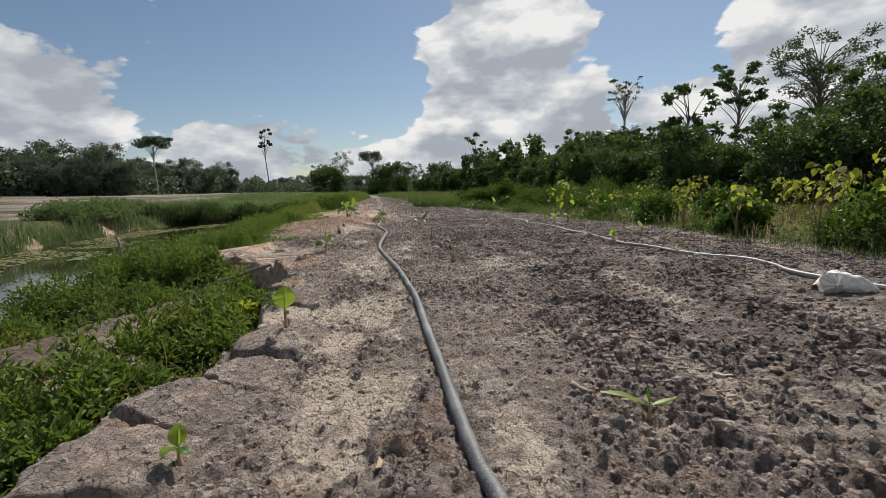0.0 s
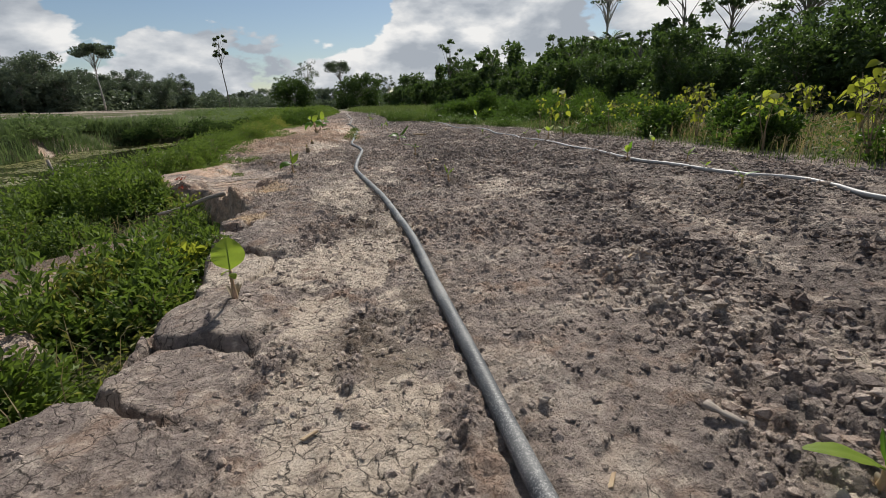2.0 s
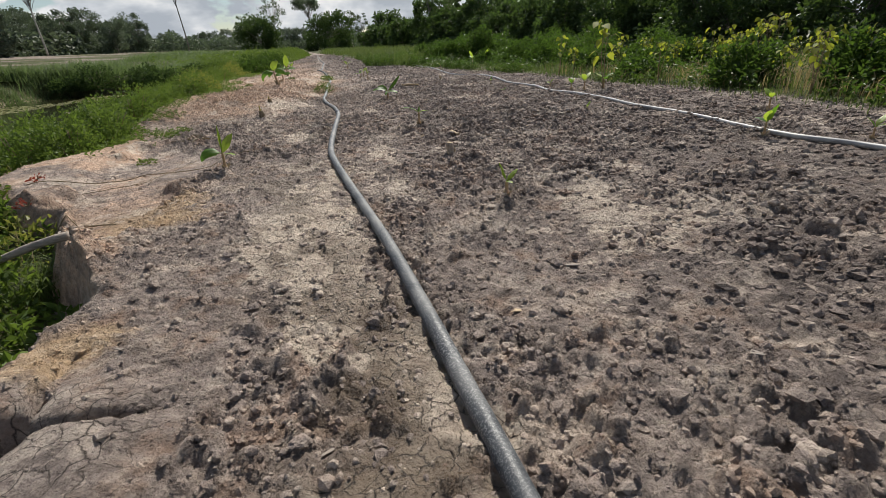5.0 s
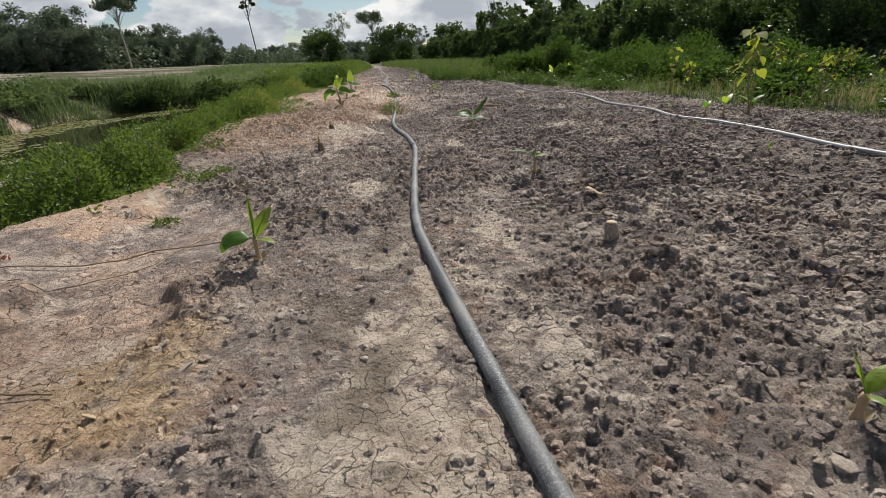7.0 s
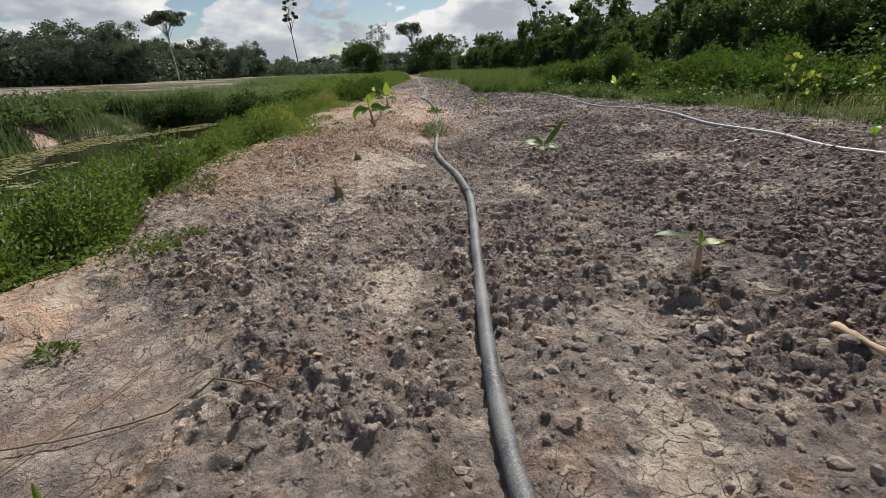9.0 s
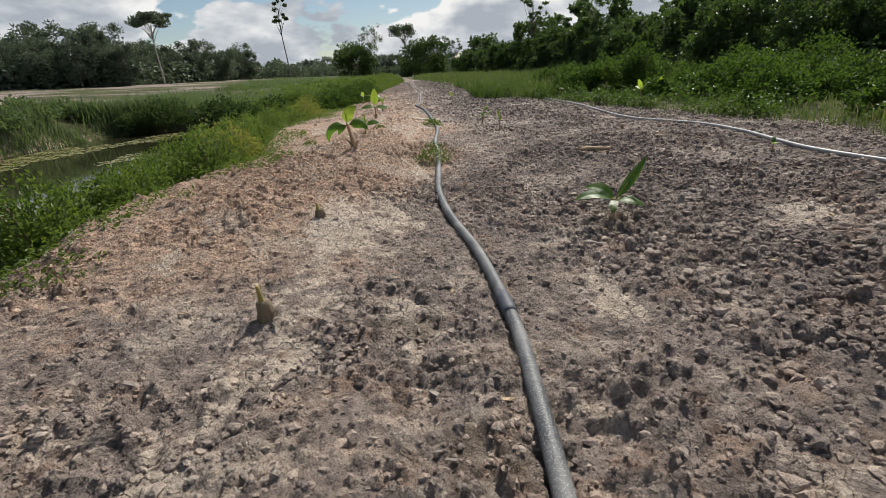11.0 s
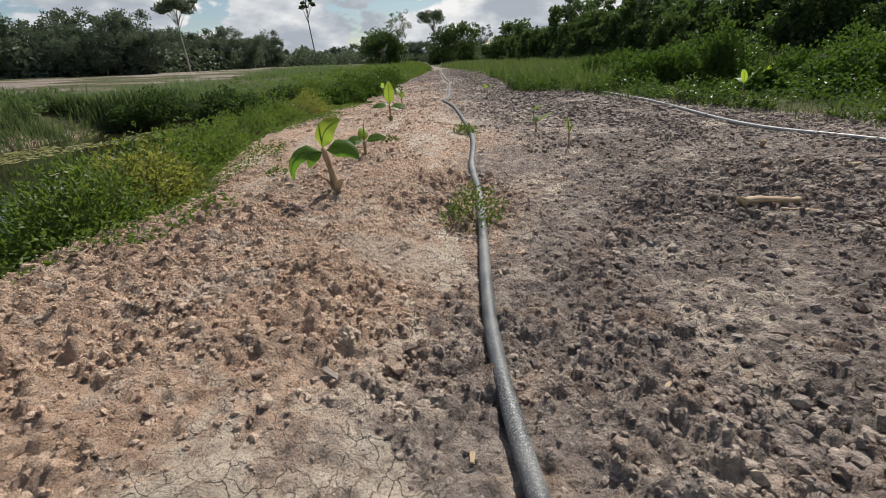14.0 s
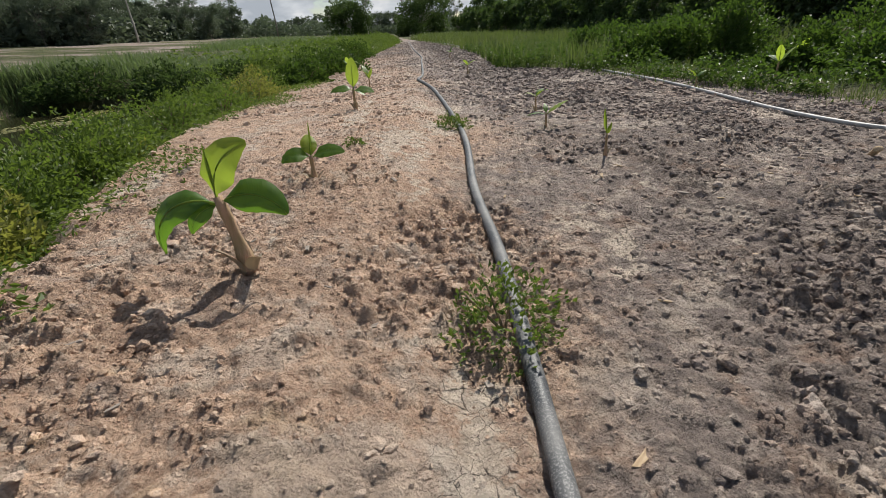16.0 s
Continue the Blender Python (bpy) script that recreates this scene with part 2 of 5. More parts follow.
def wood_material(name, a, b):
    m = Mat(name)
    s = m.node("ShaderNodeMapping")
    s.inputs["Scale"].default_value = (8, 60, 60)
    m.put(s.inputs["Vector"], m.coords())
    n = m.noise(s.outputs[0], 1.2, 5, 0.6)
    return m.finish(m.mix(m.rng(n, 0.3, 0.7), a, b), 0.85, m.bump(n, 0.6, 0.004))


def hose_material():
    m = Mat("hose_rubber")
    p = m.coords()
    dust, grit = m.noise(p, 3.0, 5), m.noise(p, 110, 5, 0.75)
    stain = m.noise(p, 1.1, 4)
    z = m.node("ShaderNodeSeparateXYZ")
    m.put(z.inputs[0], m.node("ShaderNodeNewGeometry").outputs["Normal"])
    c = m.mix(m.rng(dust, 0.35, 0.7), (0.030, 0.034, 0.039), (0.085, 0.093, 0.10))
    speck = m.math("MULTIPLY", m.rng(grit, 0.50, 0.60), m.rng(stain, 0.35, 0.65, 0.35, 0.95))
    c = m.mix(speck, c, (0.29, 0.29, 0.285))
    c = m.mix(m.rng(dust, 0.45, 0.75, 0, 0.45), c, (0.30, 0.285, 0.26))
    return m.finish(c, m.rng(dust, 0.3, 0.7, 0.5, 0.72), m.bump(grit, 0.25, 0.002))


def grey_pipe_material():
    m = Mat("grey_pipe")
    n = m.noise(m.coords(), 5.0, 6, 0.65)
    c = m.mix(m.rng(n, 0.3, 0.7), (0.20, 0.20, 0.205), (0.42, 0.41, 0.39))
    return m.finish(c, 0.5, m.bump(n, 0.2, 0.004))


def water_material():
    m = Mat("pond_water")
    n = m.noise(m.coords(), 3.0, 4)
    big = m.noise(m.coords(), 0.35, 3)
    c = m.mix(big, (0.016, 0.019, 0.010), (0.035, 0.034, 0.017))
    return m.finish(c, 0.045, m.bump(n, 0.06, 0.02), Specular_IOR_Level=0.5, IOR=1.33)


def sack_material():
    m = Mat("sack_cloth")
    p = m.coords()
    wv = m.node("ShaderNodeTexWave", Scale=90.0, Distortion=1.0)
    m.put(wv.inputs["Vector"], p)
    n, dirt = m.noise(p, 14, 5), m.noise(p, 4, 4)
    c = m.mix(m.rng(n, 0.3, 0.7), (0.66, 0.62, 0.54), (0.84, 0.80, 0.72))
    c = m.mix(m.rng(dirt, 0.55, 0.8, 0, 0.6), c, (0.36, 0.30, 0.24))
    return m.finish(c, 0.6, m.bump(wv.outputs[0], 0.2, 0.002, m.bump(n, 0.6, 0.03)))


def banana_leaf_material(name, a, b, glow):
    m = Mat(name)
    uv = m.attr("rib")
    v = m.noise(m.coords(), 9, 4)
    c = m.mix(m.rng(v, 0.3, 0.7), a, b)
    rib = m.rng(m.math("ABSOLUTE", m.math("SINE", m.math("MULTIPLY", uv, 150.0))), 0.0, 0.5)
    m.finish(c, 0.42, m.bump(rib, 0.22, 0.003), Specular_IOR_Level=0.45)
    tr = m.node("ShaderNodeBsdfTranslucent")
    tr.inputs[0].default_value = (*glow, 1)
    mx = m.node("ShaderNodeMixShader")
    mx.inputs[0].default_value = 0.45
    m.nt.links.new(m.bsdf.outputs[0], mx.inputs[1])
    m.nt.links.new(tr.outputs[0], mx.inputs[2])
    m.nt.links.new(mx.outputs[0], m.out.inputs[0])
    return m.m


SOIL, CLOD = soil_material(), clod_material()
WEED = leaf_material("weed_leaf", (0.032, 0.062, 0.014), (0.135, 0.185, 0.036), (0.20, 0.30, 0.04), 0.55, 0.32, 0.3)
WEED_YELLOW = leaf_material("weed_leaf_yellow", (0.09, 0.11, 0.02), (0.19, 0.19, 0.045), (0.32, 0.34, 0.06))
REED = leaf_material("reed_blade", (0.055, 0.095, 0.035), (0.13, 0.165, 0.065), (0.16, 0.23, 0.07), 0.6)
GRASS = leaf_material("grass_blade", (0.042, 0.064, 0.020), (0.120, 0.146, 0.048), (0.15, 0.21, 0.045), 0.65, 0.36, 0.2)
DRY = leaf_material("dry_grass", (0.19, 0.15, 0.075), (0.35, 0.29, 0.16), (0.34, 0.27, 0.12), 0.8)
VINE = leaf_material("vine_leaf", (0.018, 0.040, 0.008), (0.066, 0.105, 0.020), (0.09, 0.16, 0.022), 0.65, 0.32, 0.15)
SHRUB_DARK = leaf_material("dark_shrub_leaf", (0.026, 0.048, 0.014), (0.060, 0.090, 0.030), (0.08, 0.13, 0.03), 0.65, 0.4, 0.15)
TREE = leaf_material("tree_leaf", (0.018, 0.036, 0.014), (0.068, 0.105, 0.032), (0.10, 0.17, 0.03), 0.5, 0.30, 0.4)
# far trees: distance haze is painted in as paler, greyer greens
FAR = leaf_material("hazy_forest_leaf", (0.060, 0.082, 0.058), (0.145, 0.175, 0.115), (0.12, 0.16, 0.08), 0.6, 0.28, 0.3)
AIRY = leaf_material("airy_leaf", (0.045, 0.062, 0.030), (0.090, 0.110, 0.050), (0.10, 0.14, 0.05), 0.6, 0.3, 0.3)
LIME = leaf_material("lime_leaf", (0.09, 0.14, 0.018), (0.24, 0.25, 0.03), (0.34, 0.38, 0.04), 0.62, 0.5, 0.15)
PAD = leaf_material("lily_leaf", (0.16, 0.17, 0.055), (0.34, 0.31, 0.13), (0.1, 0.1, 0.02), 0.35, 0.1)
BARK = bark_material("bark", (0.10, 0.085, 0.07), (0.24, 0.21, 0.18))
BARK_PALE = bark_material("pale_bark", (0.26, 0.24, 0.21), (0.45, 0.42, 0.38))
STEM = bark_material("shrub_stem", (0.13, 0.10, 0.06), (0.26, 0.20, 0.12))
WOOD = wood_material("split_wood", (0.30, 0.20, 0.11), (0.58, 0.45, 0.29))
WOOD_GREY = wood_material("weathered_wood", (0.19, 0.155, 0.125), (0.37, 0.32, 0.27))
HOSE, PIPE, WATER, SACK = hose_material(), grey_pipe_material(), water_material(), sack_material()
BANANA = banana_leaf_material("banana_leaf", (0.030, 0.088, 0.010), (0.070, 0.15, 0.018), (0.16, 0.33, 0.025))
BANANA_LIGHT = banana_leaf_material("young_banana_leaf", (0.13, 0.21, 0.022), (0.22, 0.29, 0.04), (0.38, 0.52, 0.05))
PSEUDO = bark_material("banana_stem", (0.27, 0.215, 0.10), (0.47, 0.285, 0.20))
DEAD = leaf_material("dead_leaf", (0.22, 0.17, 0.11), (0.42, 0.36, 0.27), (0.2, 0.15, 0.08), 0.8, 0.15)


# ---- helpers for shapes ----
rs = np.random.RandomState(7)
PERM = np.random.RandomState(3).permutation(4096)
RAND = np.random.RandomState(4).rand(4096)


def hashed(i, j, k=0):
    return RAND[PERM[(PERM[(np.asarray(i, np.int64) + 911 * k) & 4095] + np.asarray(j, np.int64)) & 4095]]


def vnoise(x, y, k=0):
    i, j = np.floor(x), np.floor(y)
    u, v = x - i, y - j
    u, v = u * u * u * (u * (u * 6 - 15) + 10), v * v * v * (v * (v * 6 - 15) + 10)
    i, j = i.astype(np.int64), j.astype(np.int64)
    a, b = hashed(i, j, k), hashed(i + 1, j, k)
    c, d = hashed(i, j + 1, k), hashed(i + 1, j + 1, k)
    return (a * (1 - u) + b * u) * (1 - v) + (c * (1 - u) + d * u) * v


def fbm(x, y, size, octaves=4, k=0, gain=0.5):
    """Noise of 0 to 1 whose largest forms are about that size in metres."""
    s, amp, tot = 0, 1.0, 0
    for o in range(octaves):
        f = 2.03 ** o / size
        s = s + amp * vnoise(x * f + 17.3 * o, y * f - 9.1 * o, k + o)
        tot, amp = tot + amp, amp * gain
    return s / tot


def cells(x, y, size, k=0):
    """Distance to the nearest and the second jittered seed, in cell sizes, and the nearest seed's own number."""
    gx, gy = x / size, y / size
    i0, j0 = np.floor(gx).astype(np.int64), np.floor(gy).astype(np.int64)
    f1, f2, own = np.full(gx.shape, 9.0), np.full(gx.shape, 9.0), np.zeros(gx.shape)
    for a in (-1, 0, 1):
        for b in (-1, 0, 1):
            i, j = i0 + a, j0 + b
            d = np.hypot(i + hashed(i, j, k) - gx, j + hashed(i, j, k + 1) - gy)
            nearer = d < f1
            f2 = np.where(nearer, f1, np.minimum(f2, d))
            own = np.where(nearer, hashed(i, j, k + 2), own)
            f1 = np.where(nearer, d, f1)
    return f1, f2, own


def mesh_from(name, verts, faces, material=None, smooth=True, attrs=()):
    """A mesh from arrays; all faces have as many corners as faces has columns."""
    me = bpy.data.meshes.new(name)
    n, k = faces.shape
    me.vertices.add(len(verts))
    me.vertices.foreach_set("co", np.ascontiguousarray(verts, np.float32).ravel())
    me.loops.add(n * k)
    me.loops.foreach_set("vertex_index", np.ascontiguousarray(faces, np.int32).ravel())
    me.polygons.add(n)
    me.polygons.foreach_set("loop_start", np.arange(0, n * k, k, dtype=np.int32))
    me.polygons.foreach_set("use_smooth", np.full(n, smooth))
    for key, values in attrs:
        a = me.attributes.new(key, "FLOAT", "POINT")
        a.data.foreach_set("value", np.ascontiguousarray(values, np.float32).ravel())
    if material:
        me.materials.append(material)
    me.update(calc_edges=True)
    me.validate()
    return me


def part(name, me, parent, label=""):
    ob = new(name, me)
    ob.parent = parent
    if label:
        ob["label"] = label
    return ob


def empty_at(name, x, y, z, turn=0.0, size=1.0):
    ob = new(name)
    ob.matrix_basis = pose(x, y, z, 0, 0, turn) @ Matrix.Scale(size, 4)
    return ob


def tube(points, radii, sides=8, close=True):
    """Vertices and quads of a tube along the points."""
    p = np.asarray(points, float)
    r = np.broadcast_to(np.asarray(radii, float), len(p))
    if close:
        p = np.concatenate([p[:1] * 1.001 - p[1:2] * 0.001, p, p[-1:] * 1.001 - p[-2:-1] * 0.001])
        r = np.concatenate([[1e-4], r, [1e-4]])
    t = np.gradient(p, axis=0)
    t /= np.linalg.norm(t, axis=1)[:, None] + 1e-9
    ref = np.where(np.abs(t[:, 2:3]) > 0.9, [[1.0, 0, 0]], [[0, 0, 1.0]])
    u = np.cross(t, ref)
    u /= np.linalg.norm(u, axis=1)[:, None] + 1e-9
    v = np.cross(t, u)
    a = np.linspace(0, 2 * np.pi, sides, endpoint=False)
    ring = u[:, None] * np.cos(a)[None, :, None] + v[:, None] * np.sin(a)[None, :, None]
    vs = (p[:, None] + ring * r[:, None, None]).reshape(-1, 3)
    n = len(p)
    i, j = np.meshgrid(np.arange(n - 1), np.arange(sides), indexing="ij")
    j2 = (j + 1) % sides
    f = np.stack([i * sides + j, i * sides + j2, (i + 1) * sides + j2, (i + 1) * sides + j], -1).reshape(-1, 4)
    return vs, f


def joined(pieces):
    """Several (verts, faces) as one."""
    vs, fs, n = [], [], 0
    for v, f in pieces:
        vs.append(v)
        fs.append(f + n)
        n += len(v)
    return np.concatenate(vs), np.concatenate(fs)


def leaves(centers, length, width, rnd, droop=0.3, up=0.6, out=None):
    """One folded leaf of two quads at each centre: base, side, tip, side and the rib between."""
    n = len(centers)
    az = rnd.rand(n) * 2 * np.pi
    tilt = rnd.normal(0.1, 0.5, n)
    d = np.stack([np.cos(az) * np.cos(tilt), np.sin(az) * np.cos(tilt), np.sin(tilt)], -1)
    if out is not None:
        d = d * 0.7 + out * 0.8
        d /= np.linalg.norm(d, axis=1)[:, None] + 1e-9
    nrm = rnd.normal(0, 0.55, (n, 3)) + [0, 0, up]
    side = np.cross(d, nrm)
    side /= np.linalg.norm(side, axis=1)[:, None] + 1e-9
    nrm = np.cross(side, d)
    L = (length * rnd.uniform(0.65, 1.35, n))[:, None]
    W = (width * rnd.uniform(0.65, 1.35, n))[:, None]
    base = centers - d * L * 0.5
    mid = centers + nrm * L * 0.04
    tip = centers + d * L * 0.5 - nrm * L * droop * 0.4
    a, b = mid + side * W * 0.5 + nrm * W * 0.15, mid - side * W * 0.5 + nrm * W * 0.15
    vs = np.stack([base, a, tip, b], 1).reshape(-1, 3)
    k = np.arange(n)[:, None] * 4
    f = np.concatenate([k + [0, 1, 2], k + [0, 2, 3]], 1).reshape(-1, 3)
    return vs, f


def blades(base, height, width, rnd, lean=0.35):
    """One bent grass blade of two segments at each place."""
    n = len(base)
    az = rnd.rand(n) * 2 * np.pi
    dirv = np.stack([np.cos(az), np.sin(az), np.zeros(n)], -1)
    side = np.stack([-np.sin(az), np.cos(az), np.zeros(n)], -1)
    h = (np.broadcast_to(height, n) * rnd.uniform(0.6, 1.25, n))[:, None]
    w = (np.broadcast_to(width, n) * rnd.uniform(0.7, 1.3, n))[:, None]
    ln = (rnd.uniform(0.2, 1.0, n) * lean)[:, None]
    mid = base + dirv * h * ln * 0.35 + np.array([0, 0, 1.0]) * h * 0.6
    tip = base + dirv * h * ln * 1.3 + np.array([0, 0, 1.0]) * h * (1.0 - 0.35 * ln)
    vs = np.stack([base - side * w / 2, base + side * w / 2, mid + side * w * 0.4, mid - side * w * 0.4, tip], 1).reshape(-1, 3)
    k = np.arange(n)[:, None] * 5
    f = np.concatenate([k + [0, 1, 2], k + [0, 2, 3], k + [3, 2, 4]], 1).reshape(-1, 3)
    return vs, f


# ---- the ground: a raised bank of broken soil, the pond beside it and the fields ----
WATER_Z = -0.8
EDGE_Y = np.array([-8, 1.5, 2.3, 2.9, 3.7, 4.3, 5.0, 6.6, 7.1, 7.9, 8.3, 9.1, 9.6, 10.5, 11.6, 12.6, 13.4, 14.5, 16.2, 18, 19.3, 20.4, 22, 25, 28.5, 31, 36, 48, 70, 95, 120, 600, 2600.0])
EDGE_X = np.array([-0.5, -0.3, -0.4, -0.08, -0.05, 0.0, -0.3, -0.5, -0.42, -1.1, -1.2, -1.7, -2.4, -3.2, -3.2, -2.6, -2.6, -3.2, -3.25, -3.1, -2.8, -2.75, -3.4, -4.1, -4.0, -4.4, -4.5, -5.0, -5.6, -6.9, -8.6, -60, -270.0])
SHORE_Y = np.array([-10, 5, 9, 12, 17, 22, 26, 31, 36, 40.0])
SHORE_X = np.array([-4.6, -4.8, -5.2, -5.6, -6.3, -6.8, -8.0, -9.5, -10.5, -11.5])
FAR_Y = np.array([-10, 5, 12, 18, 23, 28, 33, 37, 40.0])
FAR_X = np.array([-11.0, -11.5, -13.5, -15.3, -16.5, -16.8, -17.3, -17.0, -14.0])
RIGHT_Y = np.array([-8, 2, 6, 9, 13.5, 17, 22, 26, 30, 33, 34.6, 35.6, 38, 46, 60, 95, 120, 600, 2600.0])
RIGHT_X = np.array([9.6, 9.3, 9.0, 8.6, 8.8, 7.9, 7.1, 5.9, 4.8, 4.0, 3.0, 1.6, 1.6, 1.5, 0.4, -4.4, -8.4, -60, -270.0])
HOSE_PTS = [(2.05, -2.5), (1.93, 0.6), (1.84, 1.4), (1.78, 2.15), (1.72, 3.0), (1.66, 3.8), (1.58, 4.9), (1.47, 5.8), (1.29, 7.1), (1.07, 8.4),
            (0.83, 9.85), (0.72, 10.8), (0.71, 12.3), (0.72, 13.5), (0.70, 14.3), (0.57, 15.4), (0.35, 16.5), (0.22, 17.6), (0.19, 19.2),
            (0.16, 20.4), (0.08, 21.8), (0.09, 23.7), (-0.02, 25.5), (-0.42, 28.8), (-0.92, 31.6), (-0.95, 35), (-1.3, 42), (-1.55, 47),
            (-2.6, 58), (-4.2, 78), (-5.8, 98)]
PIPE_PTS = [(7.7, 2.6), (6.95, 5.1), (7.02, 5.95), (7.0, 6.5), (6.6, 7.0), (6.42, 7.6), (6.4, 8.4), (6.12, 9.3), (6.16, 11.2), (6.03, 12.1), (6.12, 13.6),
            (6.0, 14.8), (5.72, 15.8), (5.9, 17.3), (5.62, 18.8), (5.7, 20.6), (5.5, 22.2), (4.98, 23.8), (4.82, 25.4), (4.84, 28.0), (4.6, 31.4),
            (4.0, 35), (2.9, 42), (1.6, 54), (-0.8, 76)]
MOUNDS = [(2.31, 7.95, 0.34, 0.05), (2.05, 11.8, 0.42, 0.07), (1.82, 15.88, 0.45, 0.05), (-0.42, 9.75, 0.30, 0.06), (-1.21, 19.8, 0.42, 0.06),
          (-1.28, 21.45, 0.35, 0.05), (1.5, 22.5, 0.3, 0.05), (1.25, 24.4, 0.3, 0.04), (-0.8, 14.35, 0.3, 0.04), (0.36, 3.5, 0.22, 0.04)]


def smooth_path(points, step):
    """A curve through the points, at even steps."""
    p = np.array(points, float)
    out = []
    q = np.concatenate([2 * p[:1] - p[1:2], p, 2 * p[-1:] - p[-2:-1]])
    for i in range(1, len(q) - 2):
        n = max(2, int(np.linalg.norm(q[i + 1] - q[i]) / step))
        t = np.linspace(0, 1, n, endpoint=False)[:, None]
        a, b, c, d = q[i - 1], q[i], q[i + 1], q[i + 2]
        out.append(0.5 * (2 * b + (c - a) * t + (2 * a - 5 * b + 4 * c - d) * t ** 2 + (3 * b - a - 3 * c + d) * t ** 3))
    return np.concatenate(out + [p[-1:]])


HOSE_LINE = smooth_path(HOSE_PTS, 0.06)


def hose_x(y):
    return np.interp(y, HOSE_LINE[:, 1], HOSE_LINE[:, 0])


def step01(v, a, b):
    t = np.clip((v - a) / (b - a), 0, 1)
    return t * t * (3 - 2 * t)


def ground(x, y, fine=True):
    """Height, and how far the soil is crusted, tan, green and wet, at places given as arrays."""
    x, y = np.asarray(x, float), np.asarray(y, float)
    wob = (fbm(x, y, 0.6, 4, 11) - 0.5)
    edge = np.interp(y, EDGE_Y, EDGE_X) + wob * 0.35
    shore = np.interp(y, SHORE_Y, SHORE_X) + (fbm(x, y, 3, 3, 12) - 0.5) * 0.8
    far = np.interp(y, FAR_Y, FAR_X) + (fbm(x, y, 3, 3, 13) - 0.5) * 1.2
    right = np.interp(y, RIGHT_Y, RIGHT_X) + (fbm(x, y, 1.6, 3, 14) - 0.5) * 0.9
    top = (fbm(x, y, 3.5, 3, 15) - 0.5) * 0.08
    # left of the edge: a broken face near the start, a soft slope further on, then the pond
    d = edge - x
    cliff = step01(y, 9.5, 7.0)
    face = -(0.46 + 0.16 * step01(y, 6.2, 7.0)) * step01(d, 0.0, 0.22 + 0.25 * (1 - cliff)) * (0.45 + 0.55 * cliff)
    span = np.maximum(edge - 0.3 - shore, 0.4)
    slope = face + (-0.9 - face) * step01((d - 0.3) / span, -0.1, 1.05)
    pond = step01(d, 0, 0.05)
    z = top * (1 - pond) + slope * pond
    lift = 0.2 * step01(x, 0.1, -0.9) * step01(y, 14.6, 17.0) * step01(y, 36, 27)
    z = z + lift * step01(d, 1.6, 0.0)
    bed = step01(shore - x, -0.2, 1.2)
    z = z - 0.7 * bed * pond
    bank = np.minimum(far - x, 60)
    end = y - 37.2 - (fbm(x, y, 2, 3, 16) - 0.5) * 1.2
    rise = np.maximum(step01(bank, -0.6, 0.9), step01(end, -0.5, 0.9) * step01(x, edge - 0.5, edge - 2.5))
    field = 0.12 + (fbm(x, y, 6, 4, 17) - 0.5) * 0.35 + 0.038 * np.clip(-x - 13, 0, 125)
    z = np.where(d > 0.3, z * (1 - rise) + field * rise, z)
    away = step01(np.hypot(x, y), 40, 160)
    z = z + away * 0.25 * (rise * (d > 0.3))
    # right: a low verge
    verge = step01(x - right, -0.3, 0.8)
    z = z + verge * (0.06 + (fbm(x, y, 1.2, 3, 18) - 0.5) * 0.16)
    onbank = (1 - pond) * (1 - verge)
    hx = hose_x(y)
    warp = (fbm(x, y, 0.45, 4, 30) - 0.5) * 0.75
    strip = np.exp(-((x + warp - (hx - 0.46 - 0.1 * np.sin(y * 0.9))) / (0.22 + 0.10 * step01(y, 12, 8))) ** 2)
    patch = fbm(x * 1.5, y * 0.75, 1.1, 4, 21)
    frag = step01(fbm(x, y * 0.7, 0.5, 4, 24), 0.38, 0.54)
    crust = np.clip((1.1 + 0.5 * step01(y, 13, 9)) * strip * frag * (0.35 + 0.65 * step01(y, 19, 15)) * step01(y, 42, 25) + 2.4 * (patch - 0.555), 0, 0.72)
    tan = step01(x, -0.2, -0.9) * step01(y, 5.0, 7.0) * step01(y + 0.8 * x, 11.8, 10.2) * (0.30 + 0.5 * step01(fbm(x, y, 1.5, 3, 92), 0.44, 0.57)) + 0.55 * step01(hx - x, -0.5, 0.8) * step01(y, 14.5, 18.5) * step01(y, 50, 24) + 0.22 * step01(y, 15.5, 19.0) * step01(x - hx, 1.6, 0.2) * step01(y, 60, 35)
    tan = tan + 0.8 * (fbm(x, y, 2.2, 3, 22) - 0.47) + 0.25 * step01(hx - x, 0.1, 1.2) * step01(y, 12, 16)
    tan = np.clip(tan, 0, 1)
    calm = np.clip(np.maximum(crust * 0.95, 1.1 * step01(x, -0.6, -1.1) * step01(y, 6.4, 7.6) * step01(y + 0.8 * x, 11.4, 10.2)), 0, 1)
    bare = 1.5 * np.exp(-(((x + 2.65) / 0.85) ** 2 + ((y - 6.2) / 1.3) ** 2)) + 1.1 * np.exp(-(((x + 3.2) / 0.6) ** 2 + ((y - 4.9) / 0.8) ** 2)) + 0.9 * np.exp(-(((x + 1.6) / 0.5) ** 2 + ((y - 3.8) / 0.6) ** 2))
    shelf = cliff * step01(d, 0.15, 0.4) * step01(bare + (fbm(x, y, 0.8, 3, 25) - 0.5) * 0.8, 0.32, 0.5)
